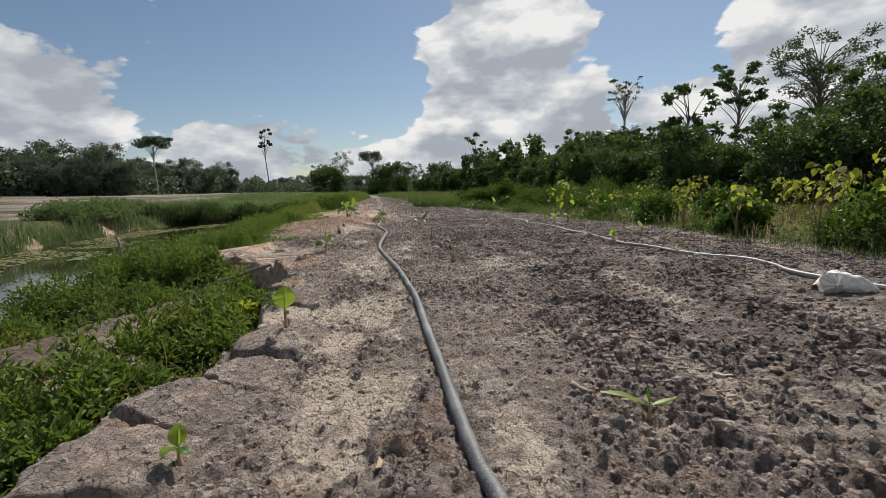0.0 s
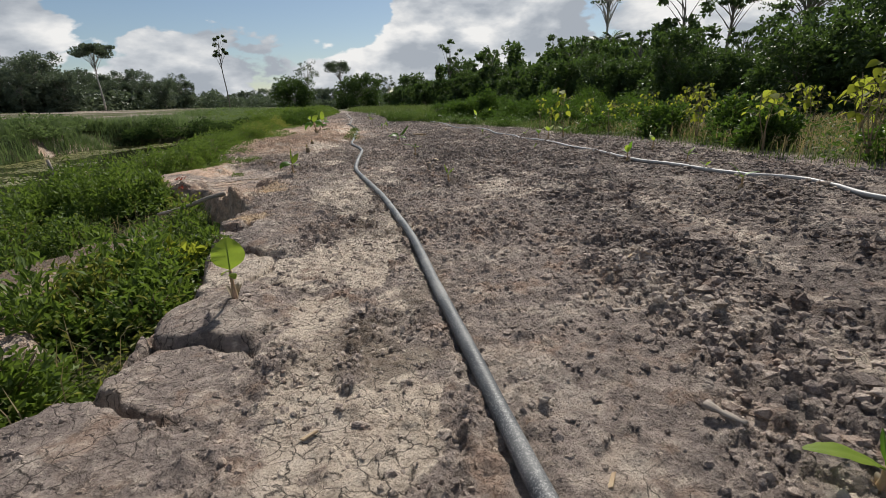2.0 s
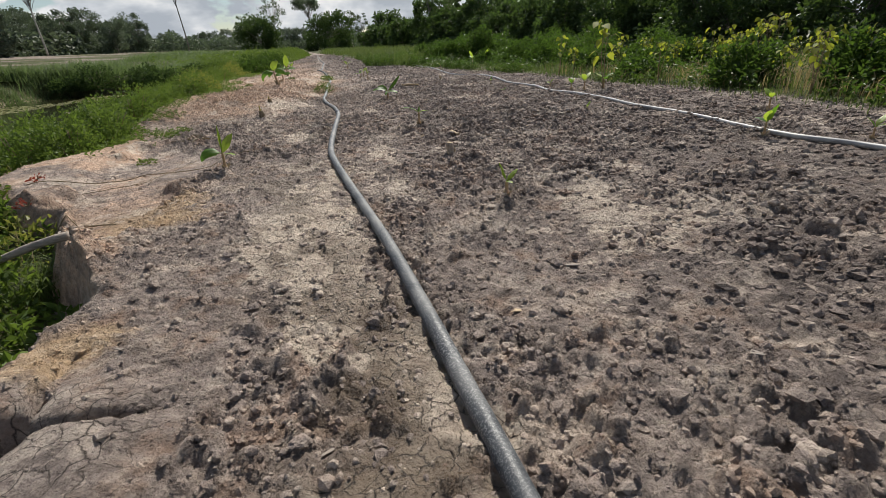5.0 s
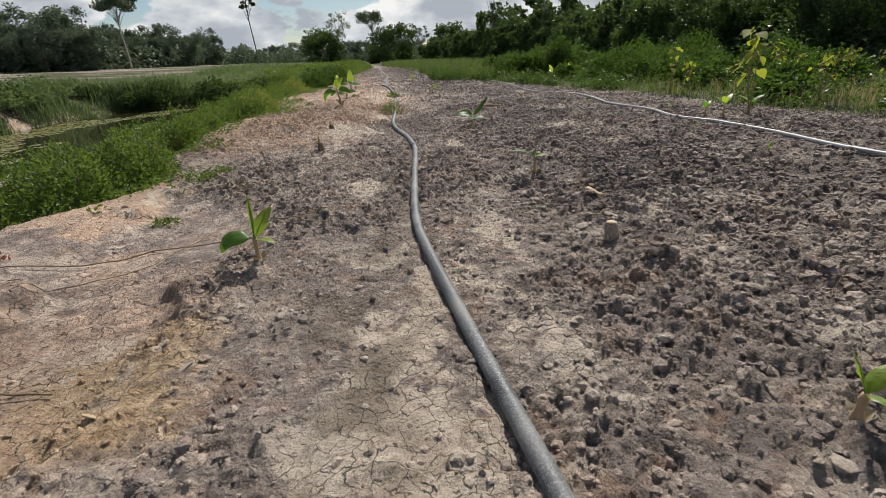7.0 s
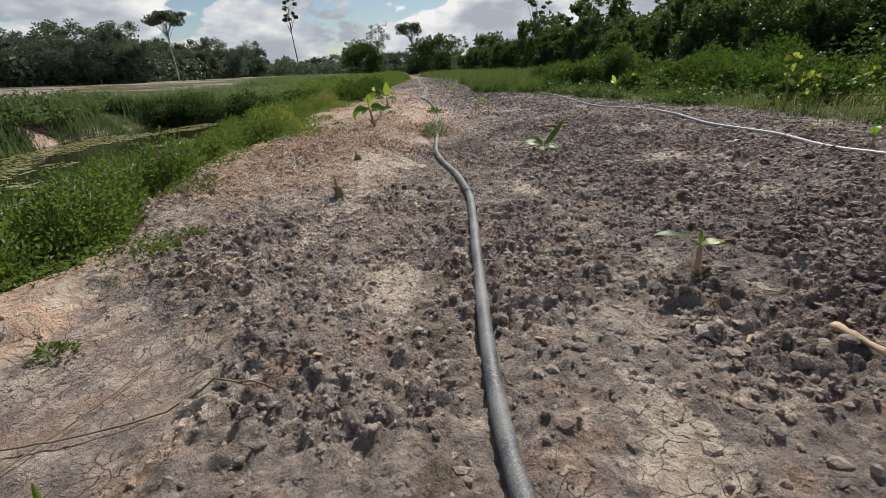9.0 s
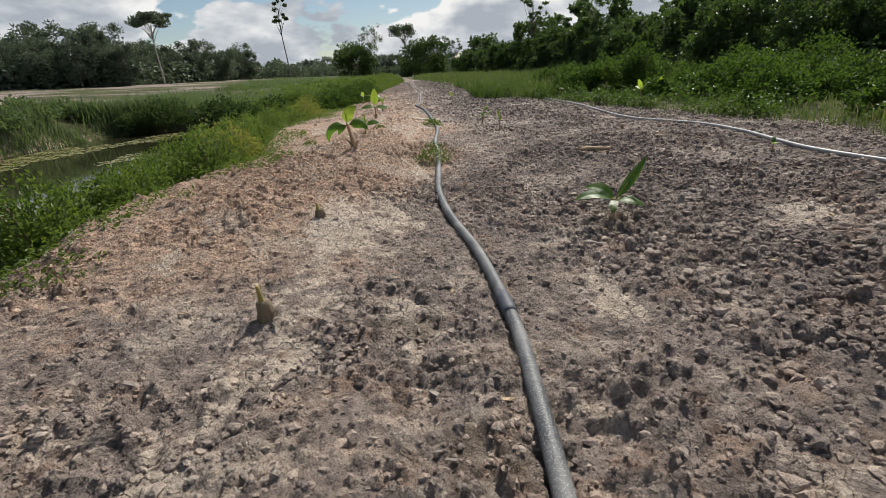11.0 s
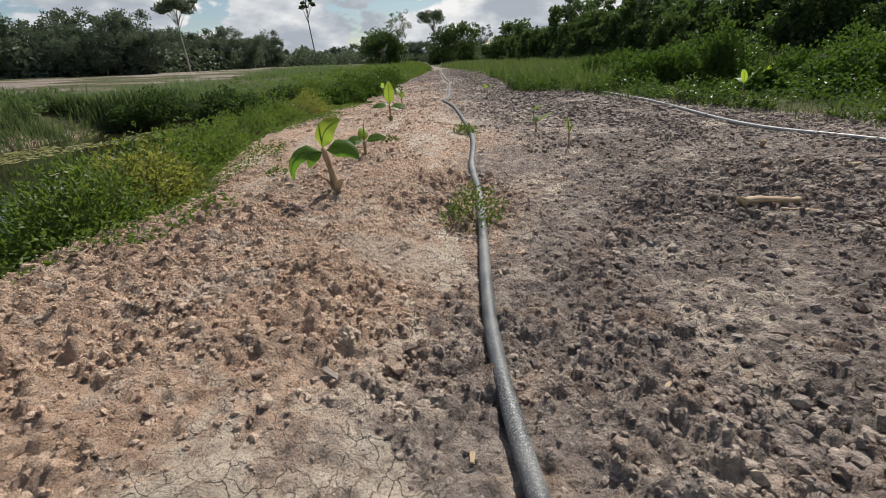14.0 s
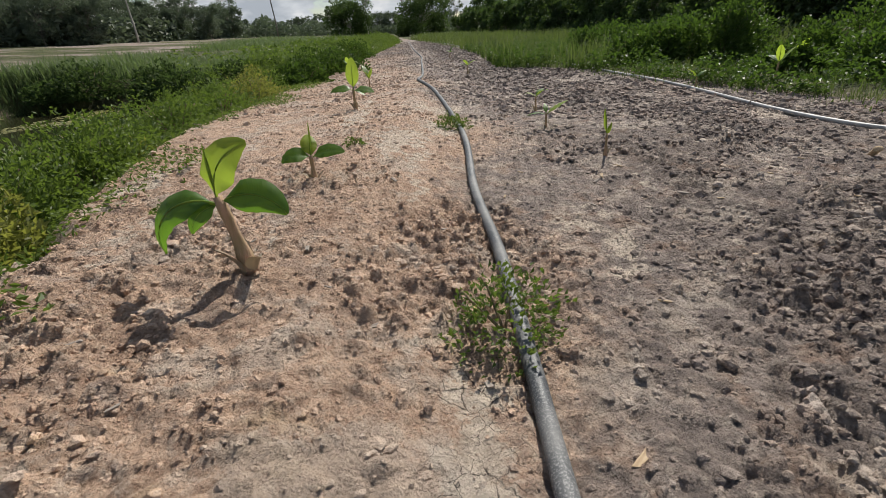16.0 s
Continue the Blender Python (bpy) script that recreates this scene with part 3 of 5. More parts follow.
    ochre = (np.exp(-(((x + 0.85) / 0.55) ** 2 + ((y - 8.85) / 0.45) ** 2)) + 0.9 * np.exp(-(((x + 0.3) / 0.3) ** 2 + ((y - 6.4) / 0.3) ** 2))
             + 0.85 * np.exp(-(((x + 0.6) / 0.4) ** 2 + ((y - 8.3) / 0.22) ** 2)) + 0.7 * np.exp(-(((x + 1.2) / 0.7) ** 2 + ((y - 18.6) / 0.6) ** 2)) * step01(fbm(x, y, 0.5, 3, 26), 0.4, 0.6))
    slab = step01(d, -1.0, -0.35) * step01(y, 6.6, 5.6) * (1 - pond)
    calm = np.maximum(calm, 0.85 * slab)
    crust = crust * onbank
    green = np.maximum(pond * (1 - bed) * (1 - shelf) * step01(d, 0.1, 0.5), verge)
    brown = step01(x + 0.22 * (y - 38), -18, -21) * step01(fbm(x, y, 14, 3, 19) + 0.25 * step01(y, 130, 80), 0.38, 0.46) * (0.3 + 0.35 * step01(fbm(x, y, 5, 3, 20), 0.4, 0.6))
    bare_face = 0.6 * rise * step01(np.abs(bank - 0.4), 0.7, 0.2)
    green = np.where((d > 0.3) & (rise > 0.05), np.clip(1 - brown - 0.8 * bare_face, 0, 1), green)
    tan = np.where((d > 0.3) & (rise > 0.05), np.maximum(0.22 * brown, bare_face), np.where(pond > 0.5, 0.45, tan))
    wet = step01(np.abs(z - WATER_Z - 0.03), 0.22, 0.02) * pond + 1.0 * onbank * strip * step01(y, 16.5, 14.5) * step01(fbm(x, y, 0.6, 3, 23), 0.52, 0.6)
    damp_shade = step01(x - hx, 0.6, 2.2) * (0.72 + 0.28 * step01(y, 16, 9)) * (0.5 + 1.0 * fbm(x, y, 1.4, 3, 27)) + 0.1 * step01(fbm(x, y, 1.1, 3, 28), 0.47, 0.62)
    damp_shade = np.clip(damp_shade + 0.65 * step01(x, -0.3, -1.2) * step01(y, 13, 11) * step01(fbm(x, y, 1.3, 4, 39), 0.47, 0.6) + 0.12 * step01(fbm(x, y, 0.9, 3, 29), 0.52, 0.68) * (tan < 0.95) * step01(y - 2.0 * step01(x - hx, 0, 1), 18, 15), 0, 1) * onbank * (1 - crust)
    # brown field darkened; far bank also gets the clods' shaded sides as painted darkening
    damp_shade = np.where((d > 0.3) & (rise > 0.05), 0.85 * brown, damp_shade) + 0.4 * onbank * step01(y, 24, 34) + 0.25 * onbank * step01(y, 40, 60)
    if not fine:
        return z, crust, tan, green, wet, calm * onbank, onbank, damp_shade, ochre * onbank
    near = step01(y, 28.5, 22.5) * step01(np.abs(x - 1), 9, 5)
    rough = onbank * (1 - 0.85 * calm) + 0.5 * shelf
    terrace = step01(x, -0.5, -1.0) * step01(y, 6.4, 7.4) * step01(y + 0.8 * x, 11.4, 10.2) * onbank * step01(x, -2.5, -2.0)
    z = z + terrace * 0.17 * (step01(fbm(x, y, 1.5, 3, 91), 0.44, 0.49) + step01(fbm(x, y, 1.5, 3, 91), 0.56, 0.60) - 0.8)
    wx, wy = (fbm(x, y, 0.22, 3, 31) - 0.5) * 0.09, (fbm(x, y, 0.22, 3, 35) - 0.5) * 0.09

    def heaps(size, k, share):
        """Rounded clods with steep sides; some cells stay empty."""
        f1, f2, own = cells(x + wx, y + wy, size, k)
        return np.sqrt(np.clip(1 - (f1 / 0.58) ** 2, 0, 1)) * np.clip((own - share) / (1 - share), 0, 1)

    cover = 0.55 + 0.6 * step01(fbm(x, y, 1.1, 4, 61), 0.36, 0.60)
    turned = step01(x - hx, 0.5, 1.6) * step01(y, 19, 12)
    lump = heaps(0.15, 41, 0.5) * (0.040 + 0.025 * turned) * step01(cover, 0.5, 1.0) + heaps(0.080, 45, 0.1) * 0.046 + heaps(0.050, 51, 0.05) * 0.032
    z = z + near * rough * cover * lump
    z = z + (fbm(x, y, 0.16, 3, 71, 0.7) - 0.5) * 0.05 * near * np.clip(onbank * (1 - 0.45 * calm) + shelf, 0, 1)
    c1, c2, mine = cells(x + wx * 1.6, y + wy * 1.6, 0.85, 81)
    z = z + slab * (0.13 * mine * np.clip(1 - (c1 / 0.7) ** 3, 0, 1) - 0.17 * step01(c2 - c1, 0.10, 0.02) * step01(d, -0.85, -0.2))
    z = z + 0.28 * shelf
    for mx, my, r, h in MOUNDS:
        q = np.exp(-((x - mx) ** 2 + (y - my) ** 2) / (r * 0.55) ** 2)
        z = z + q * (h + lump * 0.5)
    # the furrow in which the hose lies
    z = z - 0.02 * np.exp(-((x - hx) / 0.07) ** 2)
    return z, crust, tan, green, wet, calm * onbank, onbank, damp_shade, ochre * onbank


def spread(a, b, step, out_a, out_b, grow):
    """Even steps from a to b and growing ones outwards."""
    mid = np.arange(a, b, step)
    def side(start, end, sgn):
        v, s, res = start, step, []
        while (end - v) * sgn > 0:
            s *= grow
            v += sgn * s
            res.append(v)
        return np.array(res)
    return np.concatenate([side(a, out_a, -1)[::-1], mid, side(b, out_b, 1)])


def build_ground():
    xs = spread(-2.0, 3.9, 0.0185, -2600, 2600, 1.08)
    ys = spread(0.9, 21.0, 0.0195, -300, 2600, 1.05)
    X, Y = np.meshgrid(xs, ys)
    z, crust, tan, green, wet, calm, _, damp_shade, ochre = ground(X.ravel(), Y.ravel())
    vs = np.stack([X.ravel(), Y.ravel(), z], -1)
    nx, ny = len(xs), len(ys)
    i, j = np.meshgrid(np.arange(ny - 1), np.arange(nx - 1), indexing="ij")
    k = (i * nx + j).ravel()
    f = np.stack([k, k + 1, k + nx + 1, k + nx], -1)
    me = mesh_from("ground", vs, f, SOIL, True, (("crust", crust), ("tan", tan), ("green", green), ("wet", wet), ("damp_shade", damp_shade), ("ochre", ochre), ("calm", calm)))
    tagged(new("ground", me), "raised bank of broken grey-brown clay soil with pale crusts", "ground", kind="structure")


build_ground()


def height_at(x, y):
    return float(ground(np.array([x]), np.array([y]))[0][0])


def build_water():
    bm = bmesh.new()
    bmesh.ops.create_grid(bm, x_segments=20, y_segments=40, size=1)
    for v in bm.verts:
        v.co = Vector((-10.4 + v.co.x * 8.4, 14.0 + v.co.y * 25.0, WATER_Z))
    me = bpy.data.meshes.new("water")
    bm.to_mesh(me)
    bm.free()
    me.materials.append(WATER)
    tagged(new("water", me), "still murky green-brown pond water", "water", kind="structure")


build_water()


def lily_pads():
    rnd = np.random.RandomState(21)
    y = rnd.uniform(9, 36.5, 9000)
    near, far = np.interp(y, SHORE_Y, SHORE_X), np.interp(y, FAR_Y, FAR_X)
    s = rnd.rand(9000)
    x = near - 0.6 + (far - near + 1.0) * s
    thick = fbm(x, y, 2.6, 3, 91) + 0.25 * (s - 0.45)
    keep = (thick > 0.535)
    x, y = x[keep], y[keep]
    n = len(x)
    r = rnd.uniform(0.035, 0.10, n)
    a = np.linspace(0.25, 2 * np.pi - 0.25, 8)
    turn = rnd.rand(n) * 6.28
    ring = np.stack([x[:, None] + r[:, None] * np.cos(a + turn[:, None]), y[:, None] + r[:, None] * np.sin(a + turn[:, None]),
                     WATER_Z + 0.008 + 0.008 * rnd.rand(n)[:, None] + 0 * a], -1)
    vs = ring.reshape(-1, 3)
    k = np.arange(n)[:, None] * 8
    f = np.concatenate([k + [0, 1, 2], k + [0, 2, 3], k + [0, 3, 4], k + [0, 4, 5], k + [0, 5, 6], k + [0, 6, 7]], 1).reshape(-1, 3)
    tagged(new("lily_pads", mesh_from("lily_pads", vs, f, PAD)), "floating yellow-green lily pads on the pond", "lily pads", kind="stuff")


lily_pads()


# ---- clods of soil ----
def lump_shapes(subdiv, count, seed):
    out = []
    for i in range(count):
        bm = bmesh.new()
        if subdiv:
            bmesh.ops.create_icosphere(bm, subdivisions=subdiv, radius=1.0)
        else:
            eight = [bm.verts.new(q) for q in ((1, 0, 0), (0, 1, 0), (-1, 0, 0), (0, -1, 0), (0, 0, 1), (0, 0, -1))]
            for a in range(4):
                bm.faces.new((eight[a], eight[(a + 1) % 4], eight[4]))
                bm.faces.new((eight[(a + 1) % 4], eight[a], eight[5]))
        for v in bm.verts:
            q = v.co * 1.4 + Vector((i * 7.1 + seed, 2.3, 1.1))
            v.co *= 1.0 + 0.55 * noise.noise(q) + 0.45 * noise.noise(q * 2.5) + 0.2 * noise.noise(q * 5.1)
        spin = Euler((i * 1.3, i * 0.7, i)).to_matrix()
        vs = np.array([(spin @ v.co)[:] for v in bm.verts])
        bm.verts.index_update()
        fs = np.array([[v.index for v in f.verts] for f in bm.faces])
        bm.free()
        out.append((vs, fs))
    return out


def scatter_lumps(shapes, x, y, z, r, rnd):
    pieces = []
    which = rnd.randint(0, len(shapes), len(x))
    for w, (vs, fs) in enumerate(shapes):
        k = np.where(which == w)[0]
        a = rnd.rand(len(k)) * 6.28
        sx = r[k, None] * rnd.uniform(0.75, 1.35, (len(k), 3)) * [1, 1, 0.72]
        c, s = np.cos(a)[:, None], np.sin(a)[:, None]
        v = vs[None] * sx[:, None]
        vx, vy = v[..., 0] * c - v[..., 1] * s, v[..., 0] * s + v[..., 1] * c
        V = np.stack([vx + x[k, None], vy + y[k, None], v[..., 2] + z[k, None]], -1).reshape(-1, 3)
        F = (fs[None] + (np.arange(len(k)) * len(vs))[:, None, None]).reshape(-1, fs.shape[1])
        pieces.append((V, F))
    return joined(pieces)


def clods(name, n, x0, x1, y0, y1, rmin, rmax, subdiv, seed, label, power=2.2, bare=0.12, clear=0.10):
    rnd = np.random.RandomState(seed)
    x, y = rnd.uniform(x0, x1, n * 4), rnd.uniform(y0, y1, n * 4)
    z, crust, tan, green, wet, calm, on, damp_shade, _ = ground(x, y)
    chance = on * (1 - (1 - bare) * calm) * (0.28 + 0.75 * step01(fbm(x, y, 1.1, 4, 61), 0.36, 0.6))
    chance = chance * step01(np.abs(x - hose_x(y)), 0.3 * clear, clear)
    k = np.where(rnd.rand(n * 4) < chance)[0][:n]
    r = (rmin + (rmax - rmin) * rnd.rand(len(k)) ** power) * (0.75 + 0.35 * step01(x[k] - hose_x(y[k]), 0.3, 1.5))
    shapes = lump_shapes(subdiv, 9, seed)
    vs, fs = scatter_lumps(shapes, x[k], y[k], z[k], r, rnd)
    q = ground(vs[:, 0], vs[:, 1], False)
    me = mesh_from(name, vs, fs, CLOD, False, (("crust", q[1] * 0.6), ("tan", q[2]), ("damp_shade", q[7]), ("ochre", q[8])))
    tagged(new(name, me), label, "soil clods", kind="stuff")


clods("soil_clods", 2600, -1.6, 4.0, 0.6, 21.0, 0.016, 0.038, 2, 31, "loose dark grey clay clods on the bank", 2.4)
clods("soil_crumbs", 30000, -1.9, 3.9, 0.7, 21.0, 0.009, 0.025, 1, 32, "crumbs of dry clay on the bank", 1.8, 0.15)
clods("fine_soil_crumbs", 18000, -1.5, 3.1, 0.8, 20.0, 0.005, 0.012, 0, 34, "fine crumbs of dry clay on the bank", 1.3, 0.25)
clods("far_soil_clods", 15000, -3.6, 9.0, 2.0, 30.0, 0.016, 0.044, 1, 33, "grey clods further out over the bank", 2.0)
clods("side_soil_crumbs", 26000, 2.9, 8.6, 1.5, 26.0, 0.014, 0.042, 0, 36, "crumbs of dark clay over the wide side of the bank", 1.6)
clods("edge_soil_crumbs", 9000, -3.4, -1.3, 9.0, 24.0, 0.008, 0.022, 0, 37, "crumbs of pale clay near the edge of the bank", 1.6)
clods("distant_soil_clods", 11000, -9.0, 6.0, 25.0, 90.0, 0.03, 0.09, 0, 35, "rough clods along the far bank", 1.6, 0.12, 0.3)


# ---- hoses ----
def build_hose(name, pts, r, mat, label, step, sides):
    line = smooth_path(pts, step)
    z = ground(line[:, 0], line[:, 1])[0]
    k = 9
    z = np.convolve(np.pad(z, k, "edge"), np.ones(2 * k + 1) / (2 * k + 1), "valid") + r * 0.86
    vs, f = tube(np.column_stack([line, z]), r, sides)
    root = new(name)
    root.matrix_basis = pose(line[0, 0], line[0, 1], 0)
    body = part("hose_body", mesh_from(name, vs - [line[0, 0], line[0, 1], 0], f, mat), root)
    tagged(root, label, "hose")
    return root, np.column_stack([line, z])


black_hose, hose_curve = build_hose("irrigation_hose", HOSE_PTS, 0.041, HOSE, "long black dusty rubber hose lying on the soil", 0.07, 18)
k = int(np.argmin(np.abs(hose_curve[:, 1] - 14.45)))
joint = tube(hose_curve[k - 2:k + 3] - [HOSE_PTS[0][0], HOSE_PTS[0][1], 0], 0.0445, 18)
TAPE = Mat("tape")
part("tape_joint", mesh_from("tape_joint", *joint, TAPE.finish(TAPE.mix(TAPE.noise(TAPE.coords(), 30), (0.03, 0.034, 0.045), (0.085, 0.095, 0.115)), 0.62)), black_hose, "dark blue tape wound round a joint")
build_hose("grey_irrigation_pipe", PIPE_PTS, 0.031, PIPE, "thin pale grey pipe lying along the bank", 0.1, 10)


# ---- banana plants ----
def banana_blade(length, width, rise, droop, rnd, fold=0.25, curl=0.0, rows=14, roll=0.0):
    """A leaf that leaves the stem along +x: midrib, two wings, wavy margin."""
    t = np.linspace(0, 1, rows)
    ang = rise - droop * t ** 1.1
    ds = length / (rows - 1)
    px = np.concatenate([[0], np.cumsum(np.cos(ang[:-1]) * ds)])
    pz = np.concatenate([[0], np.cumsum(np.sin(ang[:-1]) * ds)])
    w = width * 0.5 * np.clip(np.sin(np.pi * np.clip((t - 0.12) / 0.9, 0, 1) ** 0.75), 0, 1) ** 0.7
    w[t < 0.12] = 0.006
    cols = np.array([-1, -0.6, -0.25, 0, 0.25, 0.6, 1.0])
    vs, ribs = [], []
    for i in range(rows):
        nx, nz = -np.sin(ang[i]), np.cos(ang[i])
        ph = rnd.uniform(-1, 1, 2) * 0.10
        for c in cols:
            lift = abs(c) * fold * w[i] - curl * c * c * w[i] + (ph[0] if c < 0 else ph[1]) * w[i] * abs(c)
            y = c * w[i] * math.cos(min(1.2, curl * abs(c)))
            q = roll * min(1.0, i / 4)
            side, rise_n = y * math.cos(q) - lift * math.sin(q), lift * math.cos(q) + y * math.sin(q)
            vs.append((px[i] + nx * rise_n, side, pz[i] + nz * rise_n))
            ribs.append(t[i] * length + abs(c) * 0.03)
    n = len(cols)
    i, j = np.meshgrid(np.arange(rows - 1), np.arange(n - 1), indexing="ij")
    k = (i * n + j).ravel()
    f = np.stack([k, k + 1, k + n + 1, k + n], -1)
    vs = np.array(vs)
    r = np.linspace(0.009, 0.002, rows) * (length / 0.5)
    rib_line = np.column_stack([px, 0 * px, pz])
    return vs, f, np.array(ribs), rib_line, r


def banana_plant(x, y, stem_h, blade_specs, seed, label, lean=(0, 0), stem_r=0.03, light=False, sunk=0.02):
    """blade_specs: rows of azimuth, length, width, rise, droop, curl, light."""
    rnd = np.random.RandomState(seed)
    z = height_at(x, y) - sunk
    root = empty_at("banana_plant", x, y, z)
    t = np.linspace(0, 1, 8)
    line = np.column_stack([lean[0] * t ** 1.3, lean[1] * t ** 1.3, stem_h * t])
    vs, f = tube(line, stem_r * (1.25 - 0.75 * t + 0.15 * np.sin(t * 9)), 10)
    part("pseudostem", mesh_from("pseudostem", vs, f, PSEUDO), root, "streaked green and brown pseudostem")
    # dry sheaths round the foot
    pieces = []
    for k in range(3):
        a = rnd.rand() * 6.28
        b = banana_blade(stem_h * 0.55, stem_r * 2.2, 1.3, 0.3 + rnd.rand(), rnd, 0.4, 0, 6)
        c, s = math.cos(a), math.sin(a)
        v = b[0] @ np.array([[c, s, 0], [-s, c, 0], [0, 0, 1]])
        pieces.append((v + [c * stem_r * 0.9, s * stem_r * 0.9, 0.0], b[1]))
    vs, f = joined(pieces)
    part("dry_sheath", mesh_from("dry_sheath", vs, f, DEAD), root, "withered brown leaf sheath")
    top = np.array([lean[0], lean[1], stem_h])
    for az, length, width, rise, droop, curl, young, *roll in blade_specs:
        vs, f, ribs, rib_line, rr = banana_blade(length, width, radians(rise), radians(droop), rnd, 0.22, curl, 14, radians(sum(roll)))
        a = radians(az)
        M = np.array([[math.cos(a), math.sin(a), 0], [-math.sin(a), math.cos(a), 0], [0, 0, 1]])
        drop = np.array([0, 0, -rnd.uniform(0.0, 0.12) * stem_h])
        blade = part("leaf", mesh_from("leaf", vs @ M + top + drop, f, BANANA_LIGHT if young else BANANA, True, (("rib", ribs),)), root)
        v2, f2 = tube(rib_line @ M + top + drop - [0, 0, 0.003], rr, 6)
        part("midrib", mesh_from("midrib", v2, f2, BANANA_LIGHT), blade, "pale green midrib")
    tagged(root, label, "banana plant", "young banana plants on the bank")
    return root


# azimuth: degrees from +x towards +y
banana_plant(2.89, 1.70, 0.10, [(172, 0.30, 0.085, 34, 38, 0.2, 1), (15, 0.19, 0.06, 14, 20, 0.5, 1), (80, 0.12, 0.03, 70, 10, 0.8, 0)], 1,
             "small banana shoot with two long yellow-green leaves", stem_r=0.014)
banana_plant(0.36, 3.54, 0.20, [(100, 0.22, 0.20, 84, 30, 0.1, 1), (300, 0.10, 0.05, 20, 60, 0.3, 1), (150, 0.09, 0.04, 0, 50, 0.2, 1)], 2,
             "banana shoot with one broad upright light green leaf", stem_r=0.016)
banana_plant(0.33, 1.55, 0.10, [(110, 0.13, 0.09, 70, 40, 0.1, 1), (250, 0.11, 0.08, 35, 70, 0.1, 1), (20, 0.10, 0.03, 85, 5, 0.9, 1), (330, 0.09, 0.06, 10, 50, 0.2, 0)], 3,
             "tiny banana shoot with soft green leaves in crumbly soil", stem_r=0.012)
banana_plant(-0.39, 9.84, 0.22, [(40, 0.26, 0.13, 66, 30, 0.25, 1, 20), (205, 0.28, 0.13, 40, 120, 0.4, 0, -40), (100, 0.30, 0.05, 84, 8, 1.0, 1), (340, 0.16, 0.07, 15, 40, 0.2, 1)], 4,
             "young banana plant with a folded light green leaf", stem_r=0.02)
banana_plant(2.31, 7.96, 0.14, [(150, 0.17, 0.07, 76, 20, 0.5, 1), (20, 0.15, 0.07, 58, 40, 0.4, 1), (280, 0.1, 0.05, 30, 50, 0.3, 1)], 5,
             "small banana shoot with yellow-green leaves on a clod mound", stem_r=0.02)
banana_plant(2.05, 11.82, 0.22, [(176, 0.30, 0.10, 38, 55, 0.15, 0), (5, 0.17, 0.09, 30, 60, 0.2, 1), (70, 0.1, 0.03, 70, 20, 0.6, 0)], 6,
             "young banana plant with one long dark green leaf", stem_r=0.022)
banana_plant(1.81, 15.88, 0.25, [(30, 0.50, 0.095, 40, -6, 0.35, 0, 25), (185, 0.36, 0.13, 32, 60, 0.1, 0, -20), (150, 0.30, 0.13, 58, 80, 0.1, 0, -30), (-25, 0.26, 0.12, 24, 70, 0.2, 0, 20), (250, 0.2, 0.08, 0, 50, 0.2, 0)], 7,
             "banana plant with one long upright leaf and drooping ones", stem_r=0.026)
banana_plant(-1.21, 19.8, 0.44, [(15, 0.38, 0.22, 98, 95, 0.35, 1, 58), (186, 0.52, 0.19, 24, 138, 0.45, 0, -50), (2, 0.38, 0.20, 30, 100, 0.45, 0, 56), (205, 0.22, 0.12, 0, 90, 0.4, 0, -50), (150, 0.28, 0.03, 88, 2, 1.1, 1)], 8,
             "largest banana plant with broad glossy hanging leaves", lean=(-0.075, 0.0), stem_r=0.038)
banana_plant(-1.28, 21.45, 0.24, [(110, 0.24, 0.14, 70, 60, 0.3, 1), (0, 0.30, 0.14, 34, 60, 0.2, 0, 40), (195, 0.26, 0.16, 30, 80, 0.2, 0, -40), (80, 0.28, 0.03, 84, 5, 1.0, 1)], 9,
             "young banana plant with arching green leaves", stem_r=0.024)
banana_plant(-1.72, 26.0, 0.36, [(85, 0.50, 0.24, 86, 12, 0.3, 1), (185, 0.40, 0.18, 20, 50, 0.2, 0, -35), (0, 0.36, 0.18, 15, 50, 0.2, 0, 35), (330, 0.25, 0.1, 0, 40, 0.2, 0)], 10,
             "banana plant with a bright upright leaf beside weeds", stem_r=0.03)
banana_plant(1.5, 22.5, 0.26, [(120, 0.26, 0.06, 82, 8, 0.9, 1), (40, 0.14, 0.05, 70, 25, 0.5, 1)], 11,
             "thin banana shoot with a rolled pale leaf", stem_r=0.016)
banana_plant(1.25, 24.4, 0.24, [(15, 0.36, 0.13, 36, 20, 0.2, 1), (180, 0.28, 0.1, 20, 50, 0.2, 0), (90, 0.2, 0.07, 50, 30, 0.2, 0)], 12,
             "young banana plant with two spread leaves", stem_r=0.02)
SMALL = [(7.39, 10.9, 0.22), (6.0, 9.4, 0.2), (6.85, 8.8, 0.16), (5.9, 6.2, 0.2), (6.45, 7.7, 0.12), (5.07, 12.3, 0.1), (4.76, 16.4, 0.1), (6.15, 16.8, 0.14),
         (6.3, 15.8, 0.18), (6.6, 15.7, 0.25), (7.1, 15.7, 0.24), (5.07, 18.8, 0.13), (1.4, 26.1, 0.26), (0.59, 34.4, 0.3), (6.57, 27.8, 0.4),
         (5.07, 28.0, 0.22), (7.5, 28.7, 0.45), (-4.0, 37.5, 0.4), (0.1, 44.0, 0.3), (2.0, 39.0, 0.22), (-1.9, 29.0, 0.3)]
